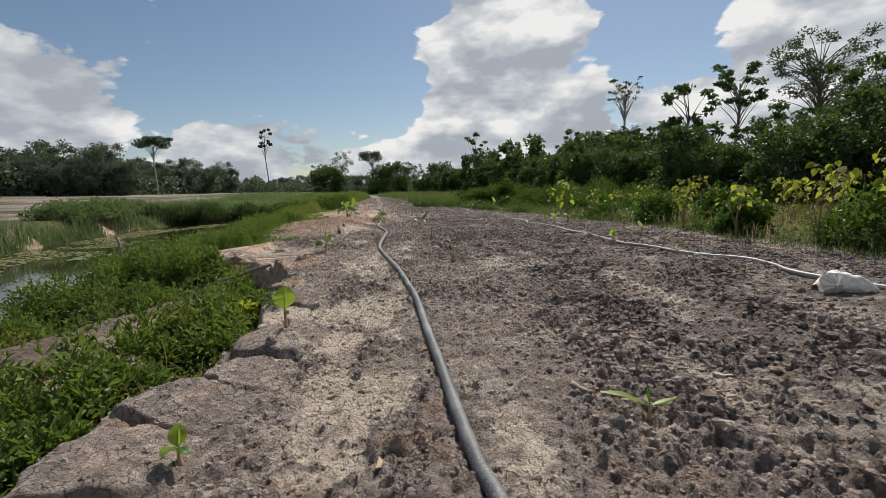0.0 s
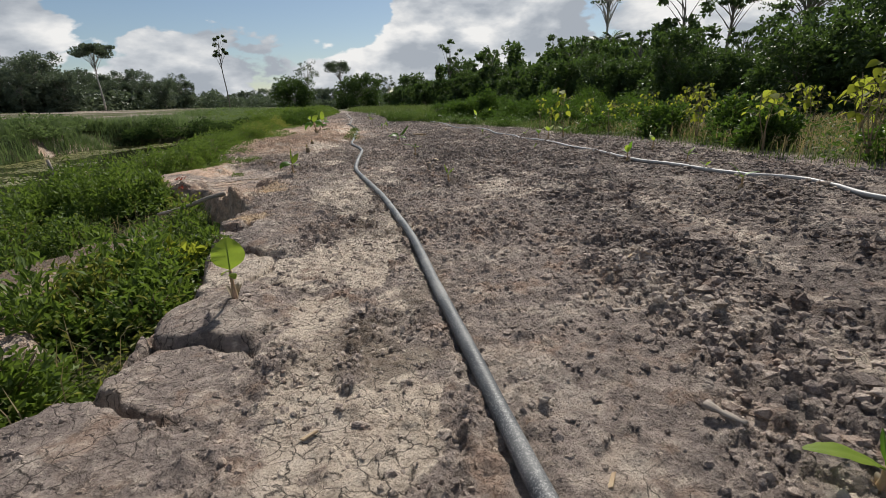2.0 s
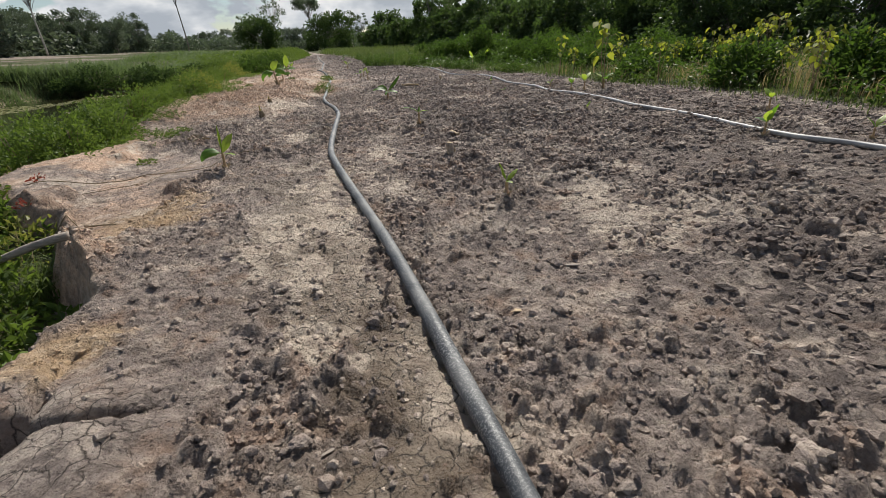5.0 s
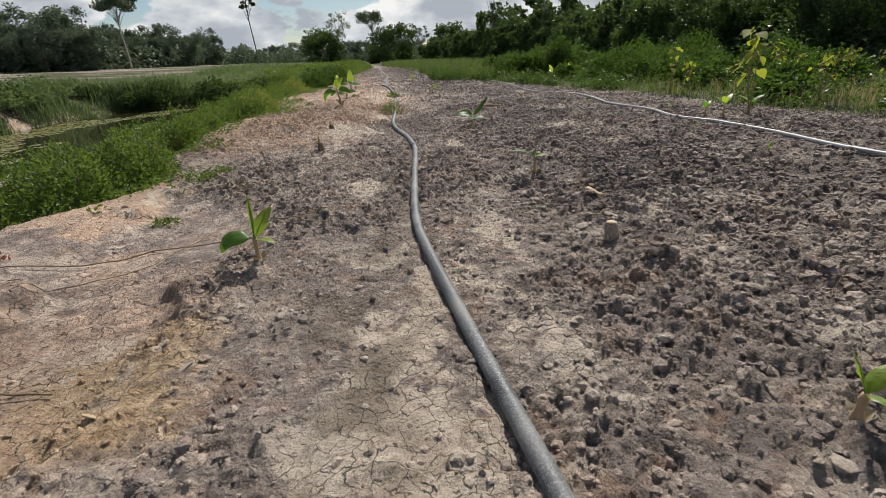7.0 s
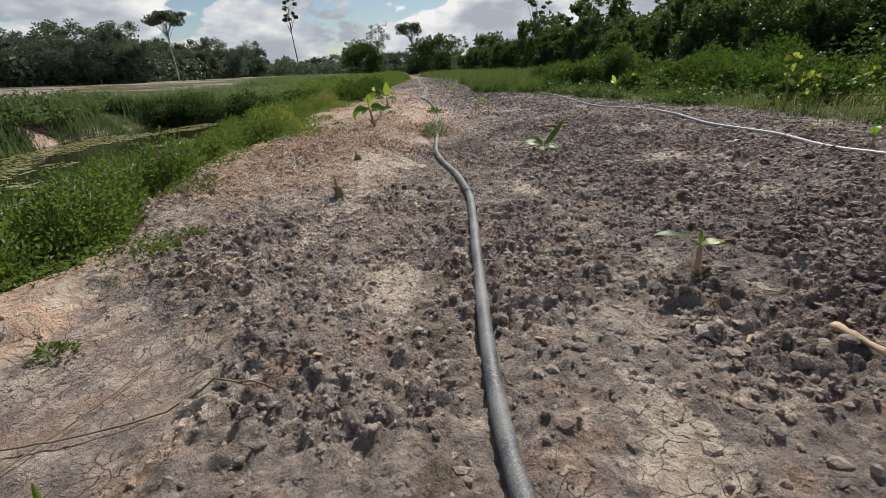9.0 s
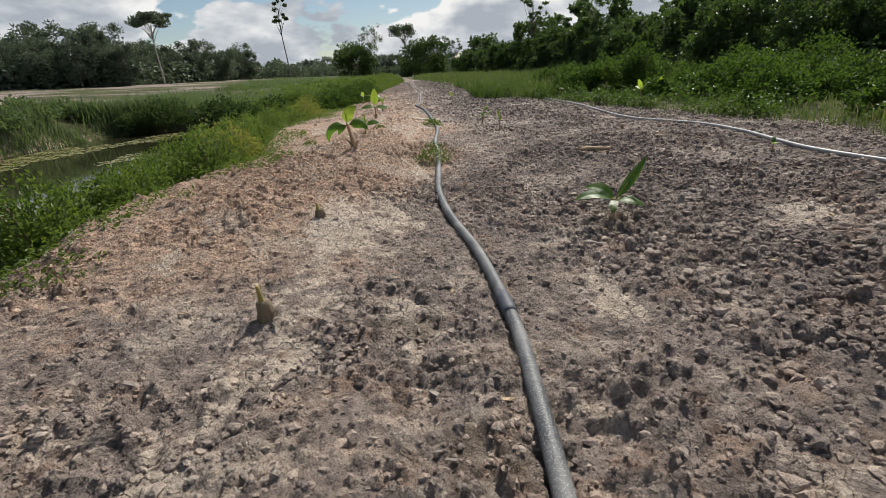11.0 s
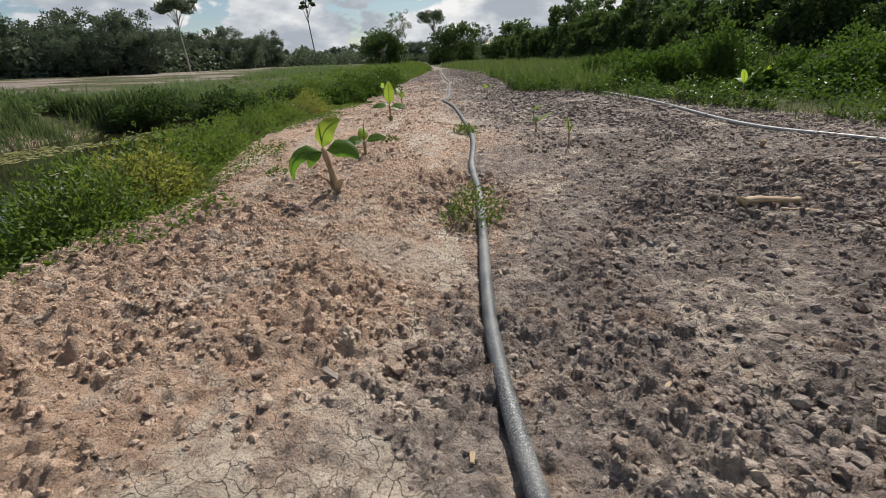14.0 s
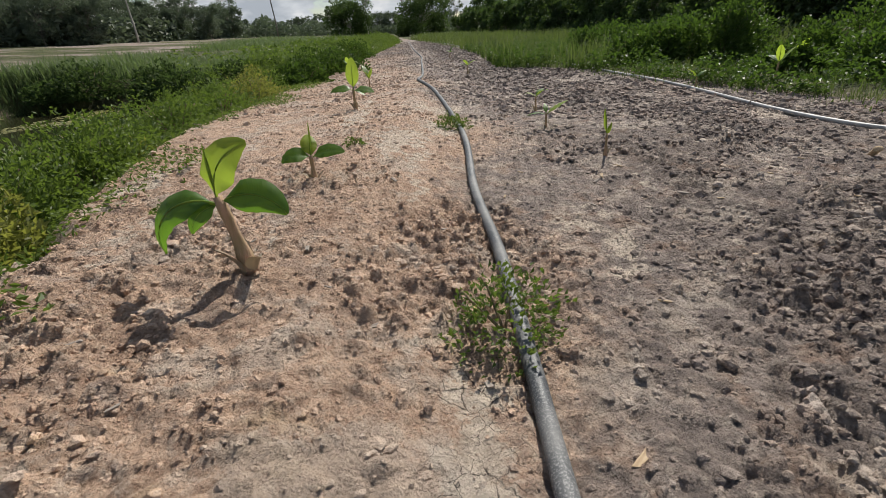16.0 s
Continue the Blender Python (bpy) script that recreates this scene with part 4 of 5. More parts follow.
for n, (bx, by, bh) in enumerate(SMALL):
    k = np.random.RandomState(60 + n)
    a0 = k.rand() * 360
    specs = [(a0 + 150 * i + k.uniform(-30, 30), bh * k.uniform(0.8, 1.4), bh * k.uniform(0.35, 0.55), k.uniform(25, 75), k.uniform(20, 70), 0.2, int(k.rand() < 0.7)) for i in range(3)]
    banana_plant(bx, by, bh, specs, 100 + n, "small light green banana shoot in bare soil", stem_r=0.012 + bh * 0.03)


def cut_banana(x, y, h, seed):
    rnd = np.random.RandomState(seed)
    root = empty_at("cut_banana_stem", x, y, height_at(x, y) - 0.02)
    t = np.linspace(0, 1, 7)
    vs, f = tube(np.column_stack([0.01 * np.sin(t * 3), 0.0 * t, h * 0.6 * t]), 0.055 * (1.1 - 0.35 * t), 12)
    part("stub", mesh_from("stub", vs, f, bark_material("dry_banana", (0.10, 0.075, 0.045), (0.25, 0.19, 0.12))), root, "dry brown sheathed stub")
    vs, f = tube(np.column_stack([-0.012 * t, 0.0 * t, h * (0.45 + 0.55 * t)]), 0.02 * (1.05 - 0.5 * t), 8)
    part("shoot", mesh_from("shoot", vs, f, bark_material("yellow_shoot", (0.30, 0.24, 0.07), (0.45, 0.36, 0.12))), root, "short yellow shoot")
    vs, f, *_ = banana_blade(h * 0.75, 0.07, 1.2, 1.0, rnd, 0.4, 0.4, 8)
    part("dry_sheath", mesh_from("dry_sheath", vs + [0.03, 0, 0.02], f, DEAD), root)
    tagged(root, "dried cut banana stem with a short yellow shoot", "plant stump")


cut_banana(-0.79, 14.37, 0.25, 1)
cut_banana(-0.92, 16.25, 0.16, 2)


# ---- the sack ----
def build_sack(x, y):
    root = empty_at("sack", x, y, height_at(x, y) - 0.02, -14)
    nu, nv = 44, 44
    vs = []
    for i in range(nu):
        u = i / (nu - 1)
        prof = math.sin(math.pi * (0.05 + 0.93 * u)) ** 0.6 * (1.0 - 0.45 * u)
        for j in range(nv):
            w = 2 * math.pi * j / nv
            cy, cz = math.cos(w), math.sin(w)
            fold = 0.16 * noise.noise((u * 4, cy * 1.6, cz * 1.6)) + 0.10 * noise.noise((u * 9, cy * 4, cz * 4)) + 0.05 * math.sin(w * 9 + u * 6) * max(0, 0.6 - u)
            vs.append(((u - 0.42) * 0.68, cy * 0.21 * prof * (1 + fold), max(0.0, 0.175 * prof * (0.85 + cz * (1 + 1.6 * fold)))))
    i, j = np.meshgrid(np.arange(nu - 1), np.arange(nv), indexing="ij")
    k2 = (j + 1) % nv
    f = np.stack([i * nv + j, i * nv + k2, (i + 1) * nv + k2, (i + 1) * nv + j], -1).reshape(-1, 4)
    part("sack_body", mesh_from("sack_body", np.array(vs), f, SACK), root)
    # the neck: cloth drawn together, with folds that run out from the knot
    nr, na = 9, 60
    vs = []
    for i in range(nr):
        r = i / (nr - 1)
        for j in range(na):
            a = 2 * math.pi * j / na
            rr = 0.015 + 0.125 * r * (1 + 0.12 * math.sin(3 * a))
            pleat = 0.022 * math.sin(a * 11 + 2 * math.sin(a * 3)) * math.sin(math.pi * min(1, r * 1.1))
            vs.append((-0.02 + rr * math.cos(a), -0.185 - 0.05 * (1 - r) ** 2 + pleat + 0.05 * r * r, 0.15 + rr * 0.95 * math.sin(a)))
    i, j = np.meshgrid(np.arange(nr - 1), np.arange(na), indexing="ij")
    k2 = (j + 1) % na
    f = np.stack([i * na + j, i * na + k2, (i + 1) * na + k2, (i + 1) * na + j], -1).reshape(-1, 4)
    vs = np.array(vs)
    vs[:, 2] = np.maximum(vs[:, 2], 0.005)
    vs[:, 0] -= 0.16
    part("gathered_neck", mesh_from("gathered_neck", vs, f, SACK), root, "gathered and tied white neck")
    tagged(root, "white woven plastic sack tied at the neck, lying on soil", "sack")


build_sack(6.66, 4.42)


# ---- wood, stakes and litter ----
def log(name, x, y, length, r, turn, mat, label, category, seed, tilt=0.0, flat=0.7):
    rnd = np.random.RandomState(seed)
    t = np.linspace(0, 1, 9)
    line = np.column_stack([(t - 0.5) * length, 0.05 * length * np.sin(t * 4 + seed), 0.02 * length * np.sin(t * 5)])
    vs, f = tube(line, r * (1 + 0.18 * rnd.normal(size=9)) * (1 - 0.35 * t), 9)
    vs = vs * [1, 1, flat]
    ob = new(name, mesh_from(name, vs, f, mat))
    ob.matrix_basis = pose(x, y, height_at(x, y) + r * flat * 0.6, 0, tilt, turn)
    return tagged(ob, label, category)


log("stick", 2.75, 3.18, 0.13, 0.018, 5, WOOD_GREY, "short weathered stick on clods", "stick", 1)
log("stick", 3.14, 2.85, 0.2, 0.02, 40, WOOD_GREY, "bent weathered stick on clods", "stick", 2)
log("stick", 2.63, 2.09, 0.15, 0.022, -62, WOOD_GREY, "weathered piece of branch on dry soil", "stick", 3)
log("wood_piece", 2.47, 11.08, 0.26, 0.03, -84, WOOD, "pale curved piece of split wood", "wood piece", 4)
log("wood_piece", 1.76, 10.13, 0.14, 0.026, -10, WOOD_GREY, "grey-brown chunk of wood", "wood piece", 5)
log("wood_piece", 1.54, 15.42, 0.21, 0.03, -26, WOOD_GREY, "grey broken branch lying on soil", "wood piece", 6)
log("fallen_branch", 2.72, 19.58, 0.5, 0.05, 8, WOOD, "pale dry fallen branch on soil", "branch", 7)
log("fallen_branch", 2.9, 19.42, 0.3, 0.02, -6, WOOD, "thin dry branch on soil", "branch", 8)
log("wood_piece", 4.1, 22.3, 0.24, 0.045, 80, WOOD, "cut piece of orange-brown wood", "wood piece", 9, 40)
log("wood_piece", 4.35, 20.9, 0.2, 0.03, 20, WOOD, "pale chip of wood", "wood piece", 10)


def stump(x, y):
    """A short cut stem: bark round it, a pale sawn top and a split side."""
    root = empty_at("tree_stump", x, y, height_at(x, y) - 0.03, 20)
    t = np.linspace(0, 1, 7)
    vs, f = tube(np.column_stack([0.006 * np.sin(t * 4), 0.004 * t, 0.17 * t]), 0.044 * (1.18 - 0.2 * t), 14)
    a = np.arctan2(vs[:, 1], vs[:, 0])
    vs[:, :2] *= (1 + 0.07 * np.sin(a * 5 + 1) + 0.04 * np.sin(a * 11))[:, None]
    part("stem", mesh_from("stem", vs, f, bark_material("stump_bark", (0.20, 0.16, 0.12), (0.42, 0.35, 0.28))), root, "grey-brown bark of the stem")
    vs, f = tube(np.array([[0.002, 0.004, 0.168], [0.002, 0.004, 0.176]]), 0.039, 14)
    part("sawn_top", mesh_from("sawn_top", vs, f, WOOD), root, "pale sawn wood")
    for k, (px, py, h) in enumerate(((0.035, -0.03, 0.12), (-0.04, -0.02, 0.09))):
        vs, f = tube(np.array([[px, py, 0.0], [px * 1.15, py * 1.15, h * 0.6], [px * 1.3, py * 1.2, h]]), np.array([0.014, 0.011, 0.004]), 6)
        part("splinter", mesh_from("splinter", vs, f, WOOD), root, "pale splinter of wood")
    tagged(root, "short cut stem with a pale sawn top among clods", "stump")


stump(2.2, 9.98)
stake = new("stake", mesh_from("stake", *tube([(0, 0, -0.6), (-0.02, 0, 0.0), (-0.09, 0, 0.55), (-0.13, 0.0, 0.8)], [0.06, 0.06, 0.055, 0.045], 10), WOOD_GREY))
stake.matrix_basis = pose(-9.05, 17.0, WATER_Z)
tagged(stake, "leaning weathered wooden stake in the pond", "stake")


def chips(n, seed):
    """Splinters and chips of wood, each an object of its own on a few shared meshes."""
    rnd = np.random.RandomState(seed)
    kinds = []
    for i in range(6):
        l, w, h = rnd.uniform(0.035, 0.08), rnd.uniform(0.012, 0.026), rnd.uniform(0.006, 0.014)
        bm = bmesh.new()
        bmesh.ops.create_cube(bm, size=1.0)
        for v in bm.verts:
            v.co = Vector((v.co.x * l * (1 + 0.3 * rnd.normal()), v.co.y * w * (1 + 0.3 * rnd.normal()), v.co.z * h))
        bmesh.ops.bevel(bm, geom=bm.edges[:], offset=h * 0.2, segments=1, affect="EDGES")
        me = bpy.data.meshes.new("wood_chip")
        bm.to_mesh(me)
        bm.free()
        me.materials.append(WOOD if i % 2 else WOOD_GREY)
        kinds.append(me)
    for i in range(n):
        x, y = rnd.uniform(-1.8, 4.0), rnd.uniform(1.0, 22.5)
        if rnd.rand() > 0.25 + 0.75 * (y > 11) or abs(x - float(hose_x(y))) < 0.09:
            continue
        ob = new("wood_chip", kinds[rnd.randint(6)])
        ob.matrix_basis = pose(x, y, height_at(x, y) + 0.007, rnd.uniform(-12, 12), rnd.uniform(-15, 15), rnd.rand() * 360)
        tagged(ob, "small pale wood chip on the soil", "wood chip", "wood chips")


chips(230, 5)


def dead_leaves(x, y, n, seed, size):
    rnd = np.random.RandomState(seed)
    c = np.column_stack([x + rnd.normal(0, 0.12, n), y + rnd.normal(0, 0.1, n), np.zeros(n)])
    c[:, 2] = ground(c[:, 0], c[:, 1])[0] + 0.025
    vs, f = leaves(c, size, size * 0.35, rnd, 0.5, 1.2)
    tagged(new("dead_leaves", mesh_from("dead_leaves", vs, f, DEAD)), "heap of dry grey-brown fallen leaves", "dead leaves", kind="stuff")


dead_leaves(-1.42, 12.42, 22, 3, 0.12)


def creeper(points, r, seed, mat, label):
    line = smooth_path(points, 0.06)
    rnd = np.random.RandomState(seed)
    z = ground(line[:, 0], line[:, 1])[0] + 0.012 + 0.02 * np.abs(np.sin(np.arange(len(line)) * 0.21))
    vs, f = tube(np.column_stack([line, z]), r, 5)
    tagged(new("creeper", mesh_from("creeper", vs, f, mat)), label, "creeper")


creeper([(-2.6, 10.1), (-1.74, 10.6), (-1.25, 10.78), (-0.7, 10.98), (-0.3, 10.9)], 0.005, 1, STEM, "thin dry creeper stem lying over cracked soil")
creeper([(-2.2, 9.9), (-1.6, 10.2), (-1.3, 10.9), (-1.2, 11.4)], 0.004, 2, STEM, "thin dry creeper stem lying over cracked soil")
creeper([(-1.9, 8.9), (-1.5, 8.75), (-1.1, 8.7)], 0.006, 3, STEM, "thin brown creeper at the edge of the gully")


def pole(a, b, r):
    """A weathered pole that lies over the gully."""
    t = np.linspace(0, 1, 12)
    p = np.array(a)[None] * (1 - t)[:, None] + np.array(b)[None] * t[:, None]
    p[:, 2] += 0.012 * np.sin(t * 7)
    vs, f = tube(p - np.array(a), r * (1.1 - 0.3 * t + 0.06 * np.sin(t * 23)), 9)
    ob = new("wooden_pole", mesh_from("wooden_pole", vs, f, WOOD_GREY))
    ob.matrix_basis = pose(*a)
    tagged(ob, "weathered grey wooden pole lying over the gully", "pole")


pole((-1.05, 7.95, height_at(-1.05, 7.95) + 0.03), (-2.1, 8.05, -0.2), 0.030)


# ---- low plants ----
def weeds_on_bank(name, n, y0, y1, size, tall, seed, mat, label, pick=0.0, width=0.36, inner=0.0):
    """Leafy weeds on the slope between the bank's edge and the pond."""
    rnd = np.random.RandomState(seed)
    y = y0 + (y1 - y0) * rnd.rand(n * 2)
    edge = np.interp(y, EDGE_Y, EDGE_X)
    shore = np.where(y < 40, np.interp(y, SHORE_Y, SHORE_X), edge - 4.5)
    s = rnd.rand(n * 2)
    x = edge + inner - (edge + inner - shore + 0.5) * s
    z, crust, tan, green, wet, calm, on, damp_shade, _ = ground(x, y, False)
    clump = fbm(x, y, 0.75, 3, 101)
    kind = fbm(x, y, 2.3, 3, 111)
    dens = step01(clump, 0.28, 0.44) * step01(green, 0.2, 0.7)
    ok = (rnd.rand(n * 2) < dens) & ((kind > pick) if pick >= 0 else (kind < -pick))
    k = np.where(ok)[0][:n]
    x, y, z, clump, s = x[k], y[k], z[k], clump[k], s[k]
    top = tall * (0.25 + 1.5 * step01(clump, 0.3, 0.75)) * np.clip(0.35 + s * 3.0, 0.35, 1.0)
    hgt = top * (1 - rnd.rand(len(k)) ** 2.4)
    c = np.column_stack([x, y, z + 0.02 + hgt])
    vs, f = leaves(c, size, size * width, rnd, 0.5, 0.55)
    tagged(new(name, mesh_from(name, vs, f, mat, False)), label, "weeds", kind="stuff")


def weed_clumps(name, n, y0, y1, r0, r1, tall, leaf, per, seed, mat, label, far=False, width=0.4):
    """Rounded leafy clumps crowded over the slope."""
    rnd = np.random.RandomState(seed)
    y = y0 + (y1 - y0) * rnd.rand(n * 5)
    edge = np.interp(y, EDGE_Y, EDGE_X)
    shore = np.where(y < 38, np.interp(y, SHORE_Y, SHORE_X) - 1.0, edge - 4.0)
    s = rnd.rand(n * 5)
    x = edge - 0.08 - (edge - 0.08 - shore) * s
    z, crust, tan, green, *_ = ground(x, y, False)
    kind = fbm(x, y, 2.0, 3, seed)
    k = np.where((green > 0.45) & (rnd.rand(n * 5) < step01(kind, 0.34, 0.6)))[0][:n]
    cs, outs = [], []
    for i in k:
        r = rnd.uniform(r0, r1)
        h = tall * rnd.uniform(0.45, 1.5) * min(1.0, 0.45 + 2.2 * s[i]) + 0.25 * s[i]
        u = rnd.normal(size=(per, 3))
        u /= np.linalg.norm(u, axis=1)[:, None]
        u[:, 2] = np.abs(u[:, 2])
        d = (1 - 0.5 * rnd.rand(per) ** 1.5) * rnd.uniform(0.8, 1.15, per)
        cs.append(np.array([x[i], y[i], z[i] - 0.05]) + u * [r, r, h] * d[:, None])
        outs.append(u)
    vs, f = leaves(np.concatenate(cs), leaf, leaf * width, rnd, 0.5, 0.35, np.concatenate(outs))
    tagged(new(name, mesh_from(name, vs, f, mat, False)), label, "weeds", kind="stuff")


weeds_on_bank("bank_weeds", 13000, 0.4, 14.0, 0.075, 0.15, 201, WEED, "dense leafy green weeds on the slope by the pond")
weeds_on_bank("yellow_weeds", 7000, 0.4, 13.0, 0.06, 0.30, 202, WEED_YELLOW, "yellowing weeds on the slope by the pond", -0.47)
weeds_on_bank("far_bank_weeds", 11000, 13.0, 40.0, 0.085, 0.25, 203, WEED, "dense leafy green weeds along the bank")
weeds_on_bank("distant_bank_weeds", 14000, 38.0, 110.0, 0.22, 0.6, 205, WEED, "green weeds further along the bank")
weed_clumps("leafy_weeds", 250, 0.4, 13.5, 0.18, 0.45, 0.72, 0.095, 280, 211, WEED, "bushy bright green weeds on the slope by the pond")
weed_clumps("leafy_bank_weeds", 230, 12.5, 40.0, 0.35, 0.75, 0.60, 0.11, 230, 212, WEED, "bushy green weeds along the edge of the bank")
weed_clumps("yellow_bank_weeds", 50, 1.0, 38.0, 0.3, 0.6, 0.5, 0.085, 200, 213, WEED_YELLOW, "yellow-green bushy weeds along the bank")
weed_clumps("distant_leafy_weeds", 90, 38.0, 105.0, 0.7, 1.4, 0.8, 0.24, 130, 214, WEED, "green weeds further along the bank", True)


def bush(x, y, r, h, seed, mat, size, label, name="bush", count=2600, z=None, squash=1.0):
    """A mound of leaves over a few stems."""
    rnd = np.random.RandomState(seed)
    base = height_at(x, y) if z is None else z
    root = empty_at(name, x, y, base)
    for i in range(6 if r > 0.3 else 3):
        a, q = rnd.rand() * 6.28, rnd.uniform(0.2, 0.7)
        t = np.linspace(0, 1, 5)
        vs, f = tube(np.column_stack([np.cos(a) * r * q * t, np.sin(a) * r * q * t * squash, h * 0.8 * t]), 0.004 + 0.014 * min(1, r) * (1.2 - t), 5)
        part("stem", mesh_from("stem", vs, f, STEM), root)
    u = rnd.normal(size=(count, 3))
    u /= np.linalg.norm(u, axis=1)[:, None]
    u[:, 2] = np.abs(u[:, 2])
    a = np.arctan2(u[:, 1], u[:, 0])
    bulge = 0.55 + 0.9 * fbm(a * 1.5 + 9, u[:, 2] * 2.2 + seed, 0.7, 3, seed % 50)
    depth = 1 - 0.45 * rnd.rand(count) ** 1.6
    c = u * np.array([r, r * squash, h]) * (bulge * depth)[:, None]
    vs, f = leaves(c, size, size * 0.6, rnd, 0.4, 0.4, u)
    part("foliage", mesh_from("foliage", vs, f, mat, False), root)
    tagged(root, label, "bush")
    return root


# yellow-green herbs along the edge of the bank, near the end of the walk
for n, (bx, by, br, bh, yellow) in enumerate([
        (-3.45, 19.3, 0.75, 0.80, 0), (-3.6, 20.4, 0.75, 0.90, 1), (-4.15, 21.5, 0.8, 0.85, 0), (-4.35, 22.9, 0.8, 0.8, 0), (-4.95, 24.3, 0.9, 0.85, 0),
        (-4.9, 25.9, 0.8, 0.8, 0), (-4.8, 27.5, 0.85, 0.8, 0), (-4.7, 29.2, 0.75, 0.85, 1), (-5.2, 30.8, 0.9, 0.85, 0), (-3.9, 17.9, 0.7, 0.65, 0),
        (-3.95, 16.4, 0.65, 0.65, 0), (-4.0, 15.0, 0.65, 0.6, 0), (-3.4, 13.7, 0.65, 0.65, 0), (-3.35, 12.5, 0.55, 0.6, 0), (-4.3, 12.9, 0.8, 0.75, 0),
        (-4.6, 11.3, 0.8, 0.7, 0), (-4.8, 18.7, 0.8, 0.75, 0), (-5.0, 20.4, 0.85, 0.8, 0), (-5.1, 16.9, 0.75, 0.7, 0), (-4.9, 14.4, 0.75, 0.7, 0), (-5.4, 22.2, 0.9, 0.8, 0)]):
    bush(bx, by, br, bh * (1.35 if by < 17 else 1.1), 300 + n, WEED_YELLOW if yellow else WEED, 0.062, "bushy yellow-green herb on the edge of the bank" if yellow else "bushy green herb on the edge of the bank",
         count=4200 if 17 < by < 23 else 2800, z=min(-0.12, height_at(bx, by)) if bx > -4.6 else None)
for n, (bx, by, br, bh) in enumerate([(-5.3, 38.5, 1.6, 1.15), (-5.6, 43, 1.5, 1.0), (-6.2, 50, 1.7, 1.2), (-4.9, 34, 1.1, 0.9)]):
    bush(bx, by, br, bh, 320 + n, VINE, 0.14, "leafy dark green bush beside the bank", count=2200)
for n, (bx, by, br, bh) in enumerate([(-3.3, 8.0, 0.5, 0.5), (-4.5, 9.9, 0.8, 0.6), (-4.4, 8.3, 0.7, 0.7), (-1.35, 4.9, 0.45, 0.5), (-1.1, 3.4, 0.45, 0.5),
                                      (-1.5, 2.5, 0.5, 0.5), (-0.95, 2.2, 0.4, 0.4), (-4.8, 6.6, 0.7, 0.7), (-3.9, 4.6, 0.7, 0.6), (-0.7, 1.3, 0.4, 0.35), (-1.6, 1.4, 0.5, 0.5)]):
    bush(bx, by, br, bh, 280 + n, WEED_YELLOW if n in (3, 9) else WEED, 0.065, "bushy green weed on the slope above the pond", count=2000)
# broad-leaved weed at the head of the gully
bush(-1.1, 5.9, 0.5, 0.45, 330, LIME, 0.12, "broad-leaved pale green weed in the gully", count=260)
bush(-0.75, 4.6, 0.45, 0.40, 331, WEED, 0.07, "green weed at the broken edge", count=1500)
# dark shrubs that hang over the end of the pond
for n in range(11):
    bx = -18.5 + n * 1.35
    by = 37.9 + 0.9 * math.sin(n * 1.9) + (0.35 * (n - 6) if n > 6 else 0)
    bush(bx, by, 1.25, 1.0 + 0.25 * math.sin(n * 2.7), 340 + n, SHRUB_DARK, 0.15, "dark shrub hanging over the end of the pond", count=1900, z=-0.45)
# leafy growth among the reeds on the far bank
for n, (bx, by, br, bh) in enumerate([(-17.9, 29.0, 1.3, 0.9), (-18.6, 27.5, 1.5, 1.0), (-18.4, 31.0, 1.3, 1.1), (-19.3, 34.0, 1.5, 1.0), (-19.6, 37.0, 1.4, 0.9), (-20.3, 31.5, 1.4, 0.9)]):
    bush(bx, by, br, bh, 380 + n, REED, 0.16, "grey-green leafy bush among reeds on the pond's bank", count=1700)
for n, (bx, by, bh) in enumerate([(-1.45, 8.05, 0.4), (-1.6, 8.3, 0.35), (-1.0, 7.2, 0.35), (-1.5, 7.4, 0.4), (-0.8, 6.2, 0.3)]):
    rnd = np.random.RandomState(390 + n)
    c = np.column_stack([rnd.normal(0, 0.07, 60), rnd.normal(0, 0.07, 60), np.zeros(60)])
    tuft = new("grass_tuft", mesh_from("grass_tuft", *blades(c, bh, 0.012, rnd, 0.9), GRASS, False))
    tuft.matrix_basis = pose(bx, by, height_at(bx, by) - 0.02)
    tagged(tuft, "tuft of long green grass at the broken edge", "grass tuft")
# red-leaved weeds on the smooth terrace
RED = leaf_material("red_leaf", (0.22, 0.045, 0.03), (0.36, 0.10, 0.06), (0.4, 0.08, 0.04), 0.6, 0.3, 0.2)
for n, (bx, by) in enumerate([(-2.2, 9.4), (-2.6, 10.3)]):
    bush(bx, by, 0.11, 0.07, 366 + n, RED, 0.035, "low weed with reddish leaves on bare clay", "weed", 36)
# weeds round the hose
bush(0.1, 19.5, 0.30, 0.30, 360, WEED, 0.034, "small feathery green weed growing beside the hose", "weed", 700)
bush(-0.08, 24.8, 0.25, 0.2, 361, WEED, 0.04, "small green weed growing beside the hose", "weed", 500)
for n, (bx, by) in enumerate([(-1.9, 13.3), (-2.0, 12.9), (-1.2, 22.9), (-2.3, 21.0), (-0.2, 5.2), (-0.15, 4.9), (-0.35, 5.4), (-1.9, 11.5)]):
    bush(bx, by, 0.14, 0.09, 370 + n, WEED, 0.035, "low green weed in the bare soil", "weed", 110)


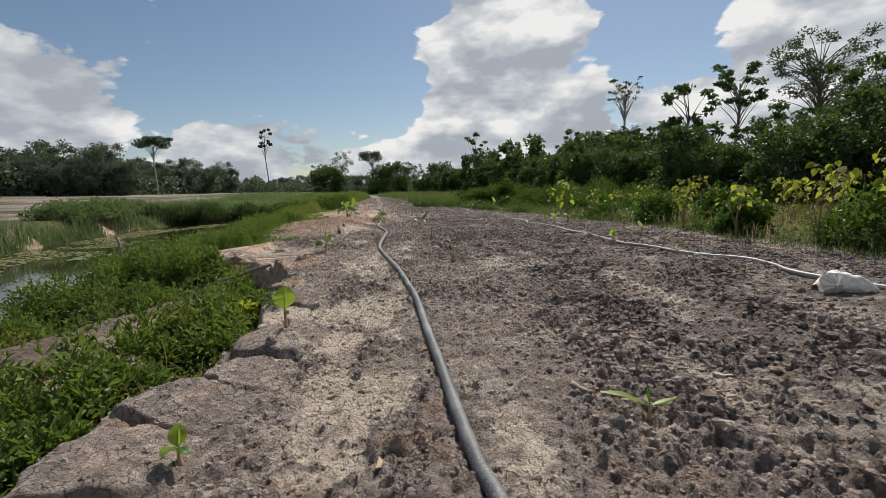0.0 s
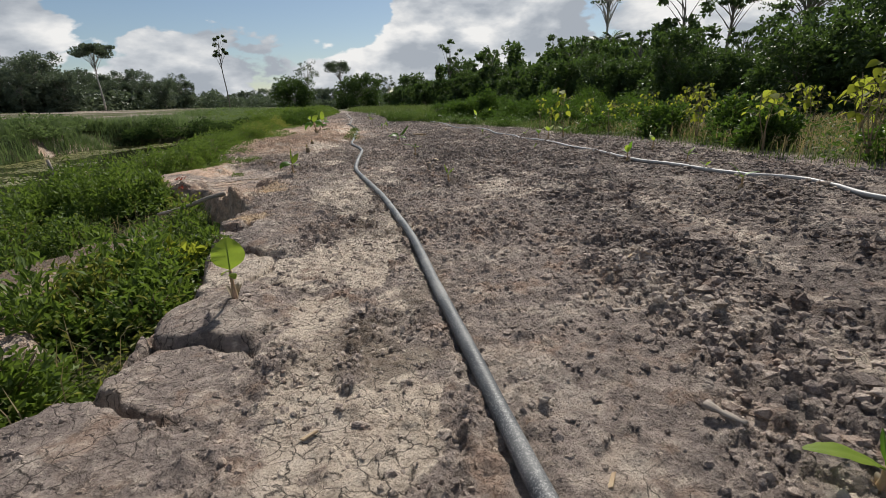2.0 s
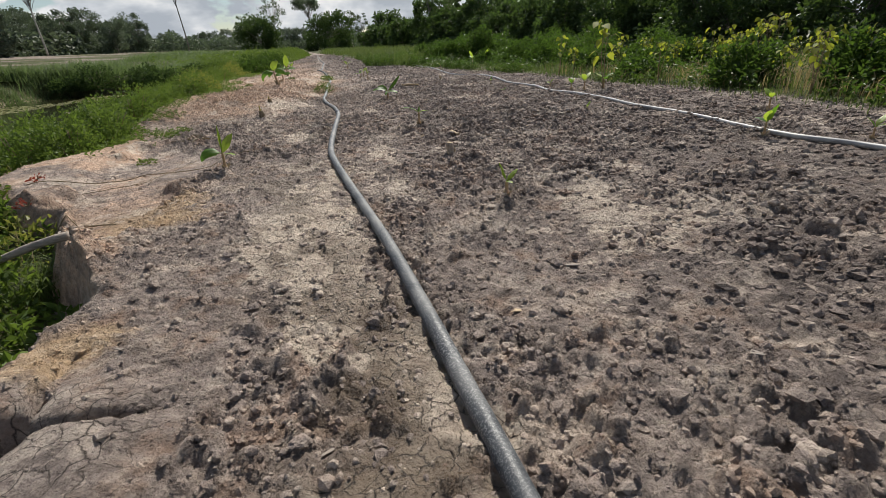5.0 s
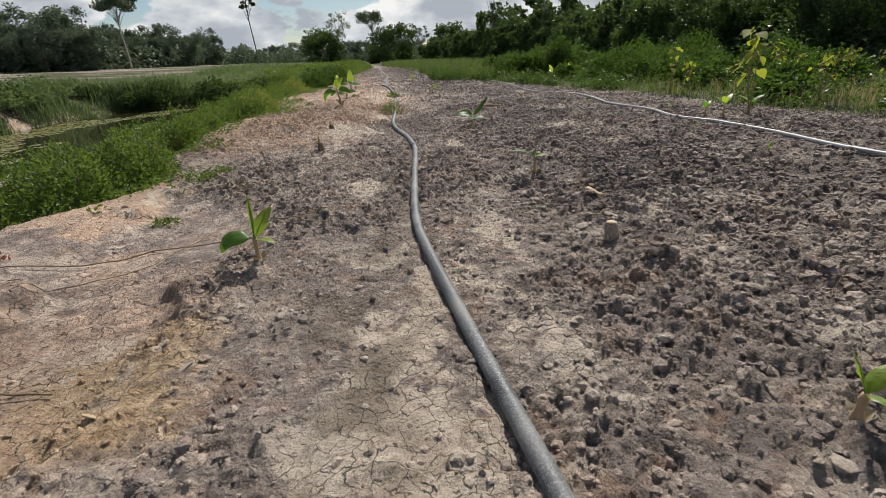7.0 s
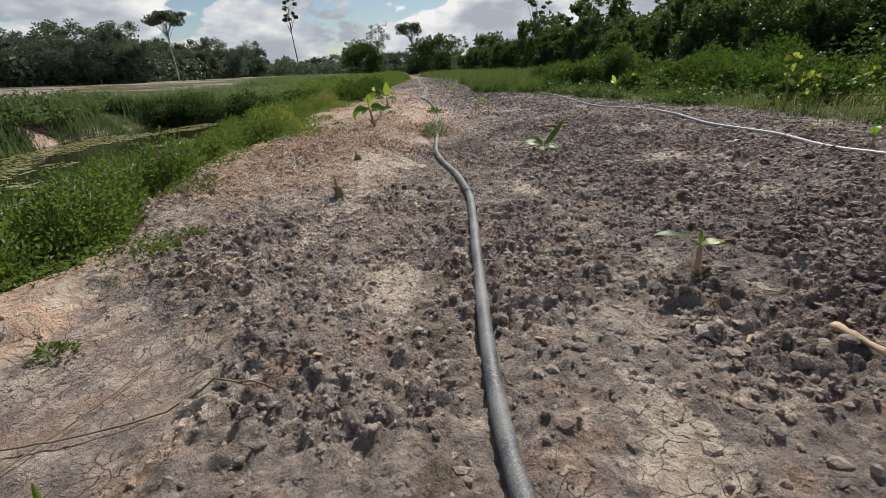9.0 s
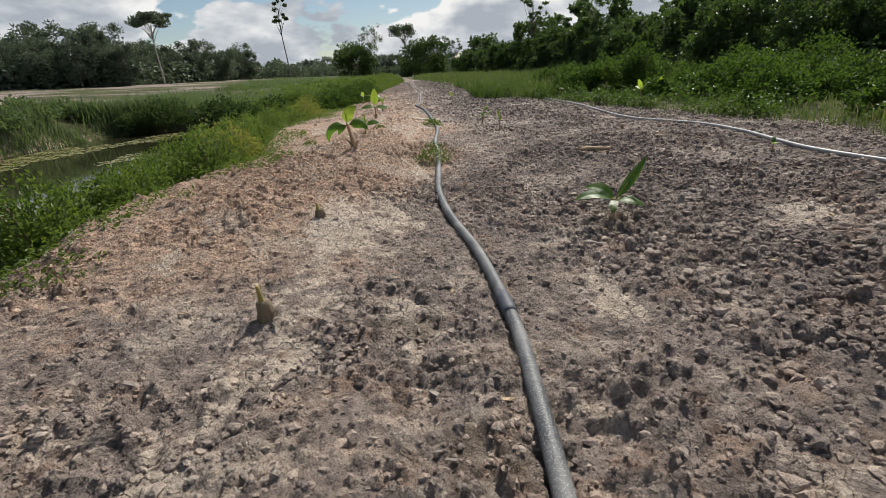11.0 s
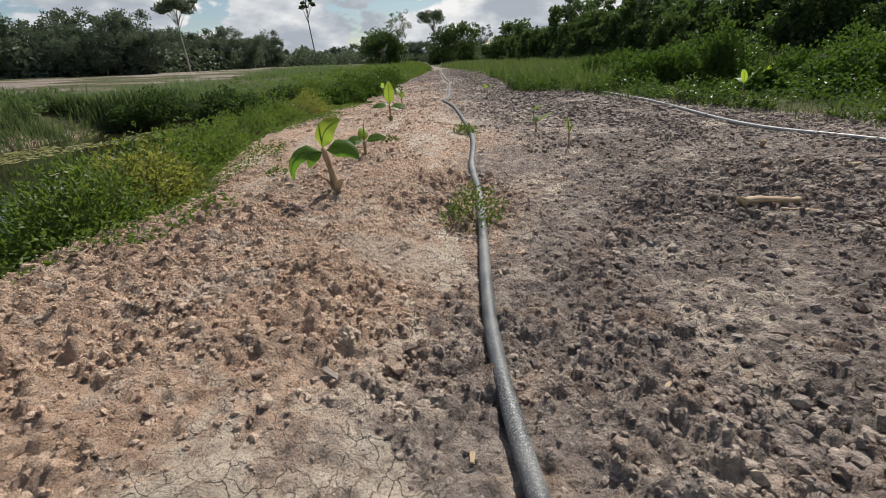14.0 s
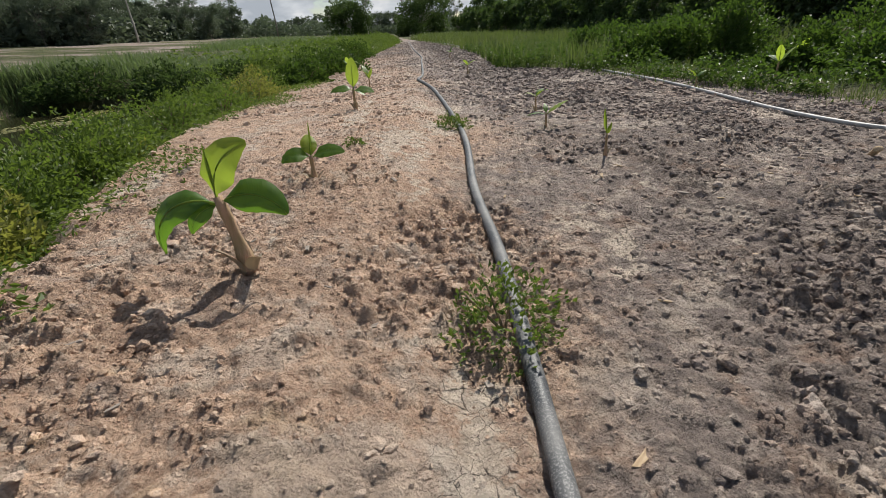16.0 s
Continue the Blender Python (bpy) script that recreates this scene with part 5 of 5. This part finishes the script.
def grass_field(name, n, inside, x0, x1, y0, y1, h, w, seed, mat, label, lean=0.35, near_power=1.0):
    rnd = np.random.RandomState(seed)
    x = rnd.uniform(x0, x1, n * 2)
    y = y0 + (y1 - y0) * rnd.rand(n * 2) ** near_power
    ok = inside(x, y, rnd.rand(n * 2))
    k = np.where(ok)[0][:n]
    x, y = x[k], y[k]
    z = ground(x, y, False)[0]
    far = 1 + np.clip((y - 20) / 60, 0, 4)
    vs, f = blades(np.column_stack([x, y, z - 0.02]), h * (0.55 + 0.9 * fbm(x, y, 2.5, 3, 131)), w * far, rnd, lean)
    tagged(new(name, mesh_from(name, vs, f, mat, False)), label, "grass", kind="stuff")


def right_of(x, y, gap=0.0):
    return x - np.interp(y, RIGHT_Y, RIGHT_X) - gap


def far_bank(x, y):
    return np.interp(y, FAR_Y, FAR_X) - x


grass_field("verge_grass", 30000, lambda x, y, q: (right_of(x, y) > 0) & (right_of(x, y) < 9) & (q < 0.35 + 0.9 * step01(y, 12, 20)), 2, 20, 3, 60, 0.30, 0.014, 401, GRASS,
            "tall green grass along the right verge", 0.5, 1.3)
grass_field("dry_grass", 16000, lambda x, y, q: (right_of(x, y, 0.3) > 0) & (q < step01(y, 24, 12)), 7, 24, 0, 26, 0.42, 0.012, 402, DRY,
            "dry straw-coloured grass between the saplings", 0.7)
grass_field("low_verge_weeds", 14000, lambda x, y, q: (np.abs(right_of(x, y) - 0.2) < 0.7 * q), 3, 10, 3, 45, 0.16, 0.018, 403, GRASS,
            "short green grass at the edge of the bare soil", 0.8)
grass_field("far_meadow", 30000, lambda x, y, q: (right_of(x, y) > 0), -6, 30, 33, 150, 0.8, 0.02, 404, GRASS, "tall meadow grass beside the bank", 0.4, 1.6)
grass_field("pond_reeds", 34000, lambda x, y, q: (far_bank(x, y) > -0.4) & (far_bank(x, y) < np.where(y < 27, 0.3, 2.8)) & (x > -19.8) & (q < step01(fbm(x, y, 3.0, 3, 141), 0.34, 0.5)), -24, -11, 9, 40, 0.85, 0.028, 405, REED,
            "tall grey-green reeds on the pond's bank", 0.45)
grass_field("water_grass", 5000, lambda x, y, q: (np.abs(far_bank(x, y) + 0.6) < 0.9 * q), -19, -11, 8, 27, 0.4, 0.016, 406, GRASS,
            "bright green grass at the water's edge", 0.3)
grass_field("reed_field", 42000, lambda x, y, q: (y > 38.5) & (x < np.interp(y, EDGE_Y, EDGE_X) - 0.6) & (x > -19 - 0.22 * (y - 38)) & (q < step01(fbm(x, y, 9, 3, 142), 0.30, 0.42)), -60, -3, 38, 130, 0.75, 0.022, 407, REED,
            "wide field of grey-green reeds and grass", 0.45, 1.6)
grass_field("slope_straw", 1500, lambda x, y, q: (x < np.interp(y, EDGE_Y, EDGE_X) - 0.4) & (x > np.interp(y, SHORE_Y, SHORE_X) - 0.2), -7, 0, 0.5, 18, 0.45, 0.008, 409, DRY,
            "dry yellow stalks among the weeds", 0.7)
grass_field("slope_grass", 900, lambda x, y, q: (x < np.interp(y, EDGE_Y, EDGE_X) - 0.5) & (x > np.interp(y, SHORE_Y, SHORE_X) - 0.4) & (fbm(x, y, 1.2, 3, 143) > 0.5), -7, 0, 0.5, 16, 0.5, 0.009, 408, GRASS,
            "tufts of long green grass on the slope", 0.6)

# vine-covered mounds along the right verge
# copy of the vine leaf with the sunlit tops put into its greens
VINE_SUN = leaf_material("sunny_vine_leaf", (0.013, 0.030, 0.006), (0.084, 0.136, 0.020), (0.11, 0.20, 0.024), 0.5, 0.33, 0.35)
for n, (bx, by, br, bh) in enumerate([(5.7, 33.8, 0.8, 0.75), (6.4, 33.3, 0.85, 1.0), (7.2, 33.4, 0.85, 1.15), (7.9, 32.3, 0.75, 1.5), (8.5, 32.9, 0.8, 1.6), (7.7, 35.5, 0.9, 1.2), (6.6, 36.2, 0.9, 0.95),
                                      (8.6, 27.8, 0.9, 0.85), (9.5, 28.4, 1.0, 0.95), (10.4, 28.7, 1.0, 1.0), (7.6, 28.9, 0.7, 0.55), (9.2, 25.4, 0.9, 0.75), (10.6, 25.8, 1.0, 0.8), (12.1, 26.2, 1.1, 0.9),
                                      (11.8, 29.8, 1.2, 1.1), (10.0, 31.4, 0.9, 0.9), (9.6, 34.5, 1.1, 1.2), (5.9, 40.0, 0.9, 0.9), (7.4, 41.5, 1.1, 1.1), (11.0, 23.2, 0.9, 0.7),
                                      (10.2, 12.0, 0.7, 0.9), (9.6, 10.2, 0.6, 0.65), (10.2, 7.2, 1.0, 0.85), (9.7, 14.2, 0.75, 0.8), (9.0, 17.5, 0.6, 0.42), (10.8, 19.5, 0.85, 0.6),
                                      (12.5, 20.5, 1.0, 0.75), (9.3, 21.5, 0.85, 0.55), (13.4, 23.5, 1.2, 1.0), (14.5, 31.0, 1.3, 1.5), (13.0, 33.5, 1.3, 1.4)]):
    bush(bx, by, br, bh * 1.15, 420 + n, VINE_SUN, 0.12, "mound of shrubs overgrown with green vines", count=2300)


def verge_herbs():
    """Low broad-leaved weeds through the verge grass."""
    rnd = np.random.RandomState(77)
    n = 60000
    y = 6 + 46 * rnd.rand(n)
    x = np.interp(y, RIGHT_Y, RIGHT_X) + 0.1 + 6.5 * rnd.rand(n) ** 1.5
    clump = fbm(x, y, 1.1, 4, 171)
    k = np.where(rnd.rand(n) < step01(clump, 0.42, 0.6) * (0.35 + 0.65 * step01(y, 14, 22)))[0][:24000]
    x, y, clump = x[k], y[k], clump[k]
    z = ground(x, y, False)[0]
    c = np.column_stack([x, y, z + 0.03 + rnd.rand(len(k)) ** 1.4 * (0.12 + 1.5 * np.clip(clump - 0.42, 0, 0.3))])
    vs, f = leaves(c, 0.11, 0.06, rnd, 0.5, 0.55)
    tagged(new("verge_herbs", mesh_from("verge_herbs", vs, f, VINE_SUN, False)), "broad-leaved green weeds among the verge grass", "weeds", kind="stuff")


verge_herbs()


# ---- lime-green saplings ----
def heart_leaf(size):
    """A broad pointed leaf that hangs from its stalk, in x and z."""
    t = np.linspace(0, 1, 6)
    w = np.array([0.22, 0.46, 0.44, 0.33, 0.17, 0.0]) * size
    mid = np.column_stack([t * size * 1.15, 0 * t, -0.10 * size * t ** 2])
    a, b = mid + np.column_stack([0 * t, w, 0.18 * w]), mid + np.column_stack([0 * t, -w, 0.18 * w])
    vs = np.concatenate([mid, a, b])
    k = np.arange(5)
    f = np.concatenate([np.stack([k, k + 1, k + 7, k + 6], -1), np.stack([k + 1, k, k + 12, k + 13], -1)])
    return vs, f


def sapling(x, y, h, seed, stems=2, leaf=0.16, n=13, mat=None):
    rnd = np.random.RandomState(seed)
    root = empty_at("sapling", x, y, height_at(x, y) - 0.02)
    pieces, tops = [], []
    for s in range(stems):
        lx, ly = rnd.uniform(-0.3, 0.3, 2) * h * 0.6
        t = np.linspace(0, 1, 7)
        line = np.column_stack([lx * t + 0.03 * np.sin(t * 7 + s), ly * t, h * rnd.uniform(0.75, 1.0) * t])
        pieces.append(tube(line, 0.010 * (1.25 - 0.8 * t), 6))
        tops.append(line)
    for i in range(n):
        line = tops[i % stems]
        k = rnd.uniform(0.35, 1.0) ** 0.6
        q = np.array([np.interp(k, np.linspace(0, 1, 7), line[:, c]) for c in range(3)])
        a, up = rnd.rand() * 6.28, rnd.uniform(0.1, 0.8)
        l = rnd.uniform(0.12, 0.3)
        d = np.array([math.cos(a) * math.cos(up), math.sin(a) * math.cos(up), math.sin(up)])
        t = np.linspace(0, 1, 4)[:, None]
        pieces.append(tube(q + d * l * t, 0.004, 4))
        vs, f = heart_leaf(leaf * rnd.uniform(0.6, 1.2))
        pitch = rnd.uniform(0.3, 1.3)
        M = np.array(Matrix.Rotation(a + rnd.normal(0, 0.4), 3, "Z") @ Matrix.Rotation(pitch, 3, "Y") @ Matrix.Rotation(rnd.normal(0, 0.5), 3, "X"))
        part("leaf", mesh_from("leaf", vs @ M.T + q + d * l, f, mat or LIME), root)
    vs, f = joined(pieces)
    part("stem", mesh_from("stem", vs, f, STEM), root, "thin brown stem")
    tagged(root, "thin-stemmed sapling with large yellow-green leaves in dry grass", "sapling", "saplings on the verge")
    return root


S = np.random.RandomState(77)
first = [sapling(9.2, 7.6, 1.55, 501, 5, 0.155, 36), sapling(10.2, 7.0, 1.7, 502, 5, 0.155, 36), sapling(9.0, 9.6, 1.3, 503, 3, 0.16, 18), sapling(10.9, 9.0, 1.5, 504, 3, 0.16, 20)]
for bx, by, size, turn in [(9.4, 5.7, 1.0, 40), (11.0, 6.1, 1.15, 100), (12.2, 7.9, 1.1, 200), (10.0, 10.6, 0.9, 290), (11.8, 10.2, 1.1, 10), (13.0, 6.5, 1.2, 150), (9.1, 11.9, 0.75, 60), (12.6, 12.3, 1.0, 250)]:
    copy_thing(first[int(turn) % 4], pose(bx, by, height_at(bx, by) - 0.02, 0, 0, turn) @ Matrix.Scale(size, 4))
for n in range(40):
    by = S.uniform(4.5, 21)
    bx = float(np.interp(by, RIGHT_Y, RIGHT_X)) + S.uniform(0.4, 7.5)
    copy_thing(first[n % 4], pose(bx, by, height_at(bx, by) - 0.02, 0, 0, S.rand() * 360) @ Matrix.Scale(S.uniform(0.55, 0.95), 4))
sapling(7.05, 15.7, 1.75, 520, 2, 0.2, 16)
sapling(7.6, 19.8, 1.2, 521, 2, 0.15, 10)


# ---- trees ----
def limbs(rnd, trunk_h, r, spread_r, top, n, lean=0.0, low=0.35):
    """Trunk and limbs as one tube set, and the limb ends."""
    t = np.linspace(0, 1, 8)
    line = np.column_stack([lean * t + 0.012 * top * np.sin(t * 5 + rnd.rand() * 6), 0.012 * top * np.sin(t * 4 + rnd.rand() * 6), trunk_h * t])
    pieces, ends = [tube(line, r * (1.3 - 0.75 * t), 7)], []
    for i in range(n):
        a = rnd.rand() * 6.28
        e = np.array([lean + math.cos(a) * spread_r * rnd.uniform(0.35, 0.95), math.sin(a) * spread_r * rnd.uniform(0.35, 0.95), trunk_h + (top - trunk_h) * rnd.uniform(low, 1.0)])
        k = min(1.0, max(0.3, (e[2] / trunk_h) * rnd.uniform(0.68, 0.85)))
        q = np.array([np.interp(k, t, line[:, c]) for c in range(3)])
        s = np.linspace(0, 1, 4)[:, None]
        bend = np.array([0, 0, 1.0]) * np.sin(s * np.pi) * spread_r * 0.08
        pieces.append(tube(q + (e - q) * s + bend, r * 0.42 * (1.15 - s[:, 0]), 3, False))
        ends.append(e)
    return joined(pieces), np.array(ends)


def tree(name, h, crown_r, bole, seed, leaf_mat, bark, leaf, count, clumps, label, flat=0.7, category="tree", trunk_r=None, lean=0.0, thin=1.0, low=0.35):
    """A tree at the origin: bole is the height of the first limbs, as a share of h."""
    rnd = np.random.RandomState(seed)
    root = new(name)
    (vs, f), ends = limbs(rnd, h * bole, trunk_r or h * 0.0115, crown_r, h * 0.94, clumps, lean, low)
    part("trunk", mesh_from("trunk", vs, f, bark), root)
    per = count // clumps
    cs, outs = [], []
    for e in ends:
        rr = crown_r * rnd.uniform(0.22, 0.42) * thin
        u = rnd.normal(size=(per, 3))
        u /= np.linalg.norm(u, axis=1)[:, None]
        cs.append(e + u * np.array([rr, rr, rr * flat]) * (rnd.rand(per) ** 0.45)[:, None])
        outs.append(u)
    vs, f = leaves(np.concatenate(cs), leaf, leaf * 0.62, rnd, 0.4, 0.5, np.concatenate(outs))
    part("crown", mesh_from("crown", vs, f, leaf_mat, False), root)
    return tagged(root, label, category)


def place(ob, x, y, turn=0.0, size=1.0, z=None):
    ob.matrix_basis = pose(x, y, (ground(np.array([x]), np.array([y]), False)[0][0] if z is None else z) - 0.1, 0, 0, turn) @ Matrix.Scale(size, 4)
    return ob


T = np.random.RandomState(99)
# the thicket on the right: low dark broad-leaved trees
hedge = [place(tree("tree", 5.0 + 0.4 * (i % 3), 2.5, 0.30, 600 + i, TREE, BARK, 0.25 if i < 4 else 0.42, 5600 if i < 4 else 2400, 40, "dense dark green broad-leaved tree in a thicket", 0.85, low=-0.28), 20 + i * 0.9, 8 + i * 6.0, i * 50) for i in range(6)]
HEDGE_Y = [-6, 10, 25, 40, 60, 80, 100, 130, 170]
HEDGE_X = [21, 21, 19.5, 18.5, 17.5, 15.5, 13, 9, 2]
yy = -5.0
while yy < 165:
    hx0 = np.interp(yy, HEDGE_Y, HEDGE_X)
    for row in range(2):
        size = T.uniform(0.50, 1.0) * (1 + 0.10 * row) * (1.4 if T.rand() < 0.24 * row else 1.0) * (0.92 if yy < 18 else 0.84 if yy < 70 else 1.05) * (1.0 if yy < 60 else 1.1)
        copy_thing(hedge[T.randint(4) if yy < 45 else 4 + T.randint(2)], pose(hx0 + row * 4.2 + T.uniform(-1, 1), yy + T.uniform(-1.5, 1.5), -0.1, 0, 0, T.rand() * 360) @ Matrix.Scale(size, 4))
    yy += 2.7 + yy * 0.02
for i, ob in enumerate(hedge):
    place(ob, np.interp(12 + i * 8, HEDGE_Y, HEDGE_X) - 0.8, 12 + i * 8.0, i * 50, 0.8)

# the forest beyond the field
forest = [tree("forest_tree", 12.5 + (i % 3), 5.0, 0.42, 640 + i, FAR, BARK, 0.62, 3000, 44, "tall forest-edge tree with distance haze in its grey-green leaves", 0.85, low=-0.55) for i in range(6)]
n = 0
for row, dist in ((0, 122), (1, 131), (2, 142)):
    for az in np.arange(-64, -19, 1.5):
        a = radians(az + T.uniform(-0.6, 0.6))
        dd = (dist + T.uniform(-4, 4)) * (1 + 0.55 * max(0.0, (az + 30) / 12))
        s = T.uniform(0.60, 0.90) * (1 + 0.06 * row)
        m = pose(math.sin(a) * dd, math.cos(a) * dd, float(ground(np.array([math.sin(a) * dd]), np.array([math.cos(a) * dd]), False)[0][0]) - 0.1, 0, 0, T.rand() * 360) @ Matrix.Scale(s, 4)
        if n < 6:
            forest[n].matrix_basis = m
        else:
            copy_thing(forest[T.randint(6)], m)
        n += 1
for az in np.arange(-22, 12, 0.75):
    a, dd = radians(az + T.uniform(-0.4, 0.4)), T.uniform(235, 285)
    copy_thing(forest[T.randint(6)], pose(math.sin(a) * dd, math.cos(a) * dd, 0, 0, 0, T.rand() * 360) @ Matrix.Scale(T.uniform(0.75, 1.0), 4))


def under_brush():
    """The leafy skirt of the forest edge."""
    rnd = np.random.RandomState(12)
    n = 32000
    az = np.radians(rnd.uniform(-64, 12, n))
    dd = (118 + rnd.uniform(0, 20, n)) * (1 + 0.55 * np.clip((np.degrees(az) + 30) / 12, 0, 1.7))
    c = np.column_stack([np.sin(az) * dd, np.cos(az) * dd, ground(np.sin(az) * dd, np.cos(az) * dd, False)[0] + rnd.rand(n) ** 1.4 * (2.5 + 4.5 * fbm(az * 40, dd * 0, 1.0, 3, 151))])
    vs, f = leaves(c, 1.15, 0.8, rnd, 0.4, 0.5)
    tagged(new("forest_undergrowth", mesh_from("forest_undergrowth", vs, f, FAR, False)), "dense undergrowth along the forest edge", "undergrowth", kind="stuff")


under_brush()


slim = [tree("slim_tree", 7.0, 1.7, 0.75, 650 + i, TREE, BARK, 0.28, 900, 26, "slim tree rising above the dark thicket", 0.6, thin=0.7, low=-1.4) for i in range(3)]
for n in range(22):
    by = 12 + 4.3 * n + T.uniform(-2, 2)
    m = pose(np.interp(by, HEDGE_Y, HEDGE_X) + T.uniform(0.5, 5), by, -0.1, 0, 0, T.rand() * 360) @ Matrix.Scale(T.uniform(0.75, 1.15), 4)
    if n < 3:
        slim[n].matrix_basis = m
    else:
        copy_thing(slim[n % 3], m)


def edge_creepers():
    """Low leaves that run from the slope on to the bare soil."""
    rnd = np.random.RandomState(14)
    n = 9000
    y = rnd.uniform(11.5, 34, n)
    x = np.interp(y, EDGE_Y, EDGE_X) + rnd.uniform(-0.4, 0.75, n) ** 1.0
    k = (fbm(x, y, 0.8, 3, 171) > 0.47 + 0.22 * np.clip(x - np.interp(y, EDGE_Y, EDGE_X), 0, 1))
    x, y = x[k], y[k]
    c = np.column_stack([x, y, ground(x, y)[0] + rnd.uniform(0.01, 0.10, len(x))])
    vs, f = leaves(c, 0.055, 0.026, rnd, 0.4, 0.7)
    tagged(new("edge_creepers", mesh_from("edge_creepers", vs, f, WEED, False)), "low green creepers running on to the bare soil", "creepers", kind="stuff")


edge_creepers()


def thicket_skirt():
    rnd = np.random.RandomState(13)
    n = 24000
    y = rnd.uniform(-4, 90, n)
    x = np.interp(y, HEDGE_Y, HEDGE_X) - 1.5 + rnd.uniform(-1.2, 2.5, n)
    top = 0.6 + 3.4 * fbm(x, y, 3.0, 3, 161) * step01(x - np.interp(y, HEDGE_Y, HEDGE_X), -2.6, -0.5)
    c = np.column_stack([x, y, rnd.rand(n) ** 1.2 * top])
    vs, f = leaves(c, 0.26, 0.15, rnd, 0.4, 0.5)
    tagged(new("thicket_undergrowth", mesh_from("thicket_undergrowth", vs, f, TREE, False)), "dark leafy undergrowth at the foot of the thicket", "undergrowth", kind="stuff")


thicket_skirt()

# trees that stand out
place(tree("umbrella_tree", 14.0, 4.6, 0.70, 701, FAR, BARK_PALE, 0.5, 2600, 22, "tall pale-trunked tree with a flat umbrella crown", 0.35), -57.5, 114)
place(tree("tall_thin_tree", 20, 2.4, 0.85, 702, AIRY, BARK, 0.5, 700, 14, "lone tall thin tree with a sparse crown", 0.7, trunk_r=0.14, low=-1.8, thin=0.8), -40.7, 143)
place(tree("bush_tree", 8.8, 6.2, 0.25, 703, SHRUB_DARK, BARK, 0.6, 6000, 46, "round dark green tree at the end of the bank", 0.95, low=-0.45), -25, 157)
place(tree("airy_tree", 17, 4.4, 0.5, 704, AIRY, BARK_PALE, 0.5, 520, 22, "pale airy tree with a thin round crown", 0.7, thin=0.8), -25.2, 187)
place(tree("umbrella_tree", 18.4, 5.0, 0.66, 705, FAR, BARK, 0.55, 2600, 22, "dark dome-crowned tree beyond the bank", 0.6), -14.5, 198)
place(tree("spreading_tree", 10.6, 8.0, 0.3, 706, SHRUB_DARK, BARK, 0.65, 6400, 48, "broad spreading dark green tree", 0.85, low=-0.5), -7, 169)
place(tree("airy_tree", 14.5, 3.6, 0.5, 707, AIRY, BARK_PALE, 0.5, 500, 16, "thin airy tree far beyond the bank", 0.6, thin=0.8), 0, 215)
place(tree("airy_tree", 13.5, 3.2, 0.5, 708, AIRY, BARK_PALE, 0.5, 500, 16, "thin airy tree far beyond the bank", 0.6, thin=0.8), 5, 220)
place(tree("airy_tree", 12.5, 3.2, 0.5, 709, AIRY, BARK_PALE, 0.5, 420, 14, "thin airy tree far beyond the bank", 0.6, thin=0.8), -40, 215)
place(tree("slender_tree", 13.0, 2.2, 0.45, 710, TREE, BARK, 0.5, 420, 12, "slender tree with tufted foliage above the thicket", 0.4, thin=0.8), 15, 98)
place(tree("airy_tree", 24.5, 4.0, 0.82, 711, AIRY, BARK_PALE, 0.45, 520, 30, "tall pale tree with a thin open crown", 0.5, thin=0.5, low=-0.6), 47, 99)
place(tree("slender_tree", 13.0, 2.9, 0.8, 712, TREE, BARK, 0.34, 1500, 22, "half-bare tree with clumps of leaves above the thicket", 0.5, thin=0.6, low=-1.2), 33.3, 44.2)
place(tree("great_tree", 25.5, 8.5, 0.78, 713, AIRY, BARK, 0.42, 4200, 80, "great open-crowned tree rising above the thicket", 0.55, thin=0.5, low=-1.6), 69, 75)


def palm(x, y, h, seed):
    rnd = np.random.RandomState(seed)
    root = new("palm")
    t = np.linspace(0, 1, 8)
    part("trunk", mesh_from("trunk", *tube(np.column_stack([0.1 * np.sin(t * 3), 0 * t, h * t]), 0.28 * (1.2 - 0.4 * t), 8), BARK), root)
    for i in range(30):
        a, up = rnd.rand() * 6.28, rnd.uniform(0.1, 1.3)
        L = rnd.uniform(2.8, 3.9)
        s = np.linspace(0, 1, 26)
        ang = up - 1.5 * s ** 1.3
        q = np.cumsum(np.column_stack([np.cos(ang), 0 * s, np.sin(ang)]) * L / 26, axis=0)
        c = np.repeat(q, 2, axis=0)
        sgn = np.tile([1, -1], 26)
        wl = np.repeat(0.75 * np.sin(np.pi * np.clip(s * 0.9 + 0.08, 0, 1)), 2)
        tip = c + np.column_stack([0.25 * wl, sgn * wl, -0.45 * wl])
        vs = np.stack([c, c + [0.22, 0, 0.0], tip], 1).reshape(-1, 3)
        M = np.array([[math.cos(a), math.sin(a), 0], [-math.sin(a), math.cos(a), 0], [0, 0, 1]])
        f = np.arange(len(vs)).reshape(-1, 3)
        part("frond", mesh_from("frond", vs @ M + [0, 0, h], f, TREE, False), root)
    tagged(root, "palm with feathery drooping fronds above the thicket", "palm")
    return place(root, x, y)


palm(43.0, 93, 10.4, 1)
palm(46.5, 95, 11.0, 2)
for n in range(16):
    bx, by = 30 + 1.6 * n + T.uniform(-2, 2), 52 + 2.6 * n + T.uniform(-4, 4)
    copy_thing(hedge[4 + n % 2], pose(bx, by, -0.1, 0, 0, T.rand() * 360) @ Matrix.Scale(T.uniform(1.3, 1.75), 4))
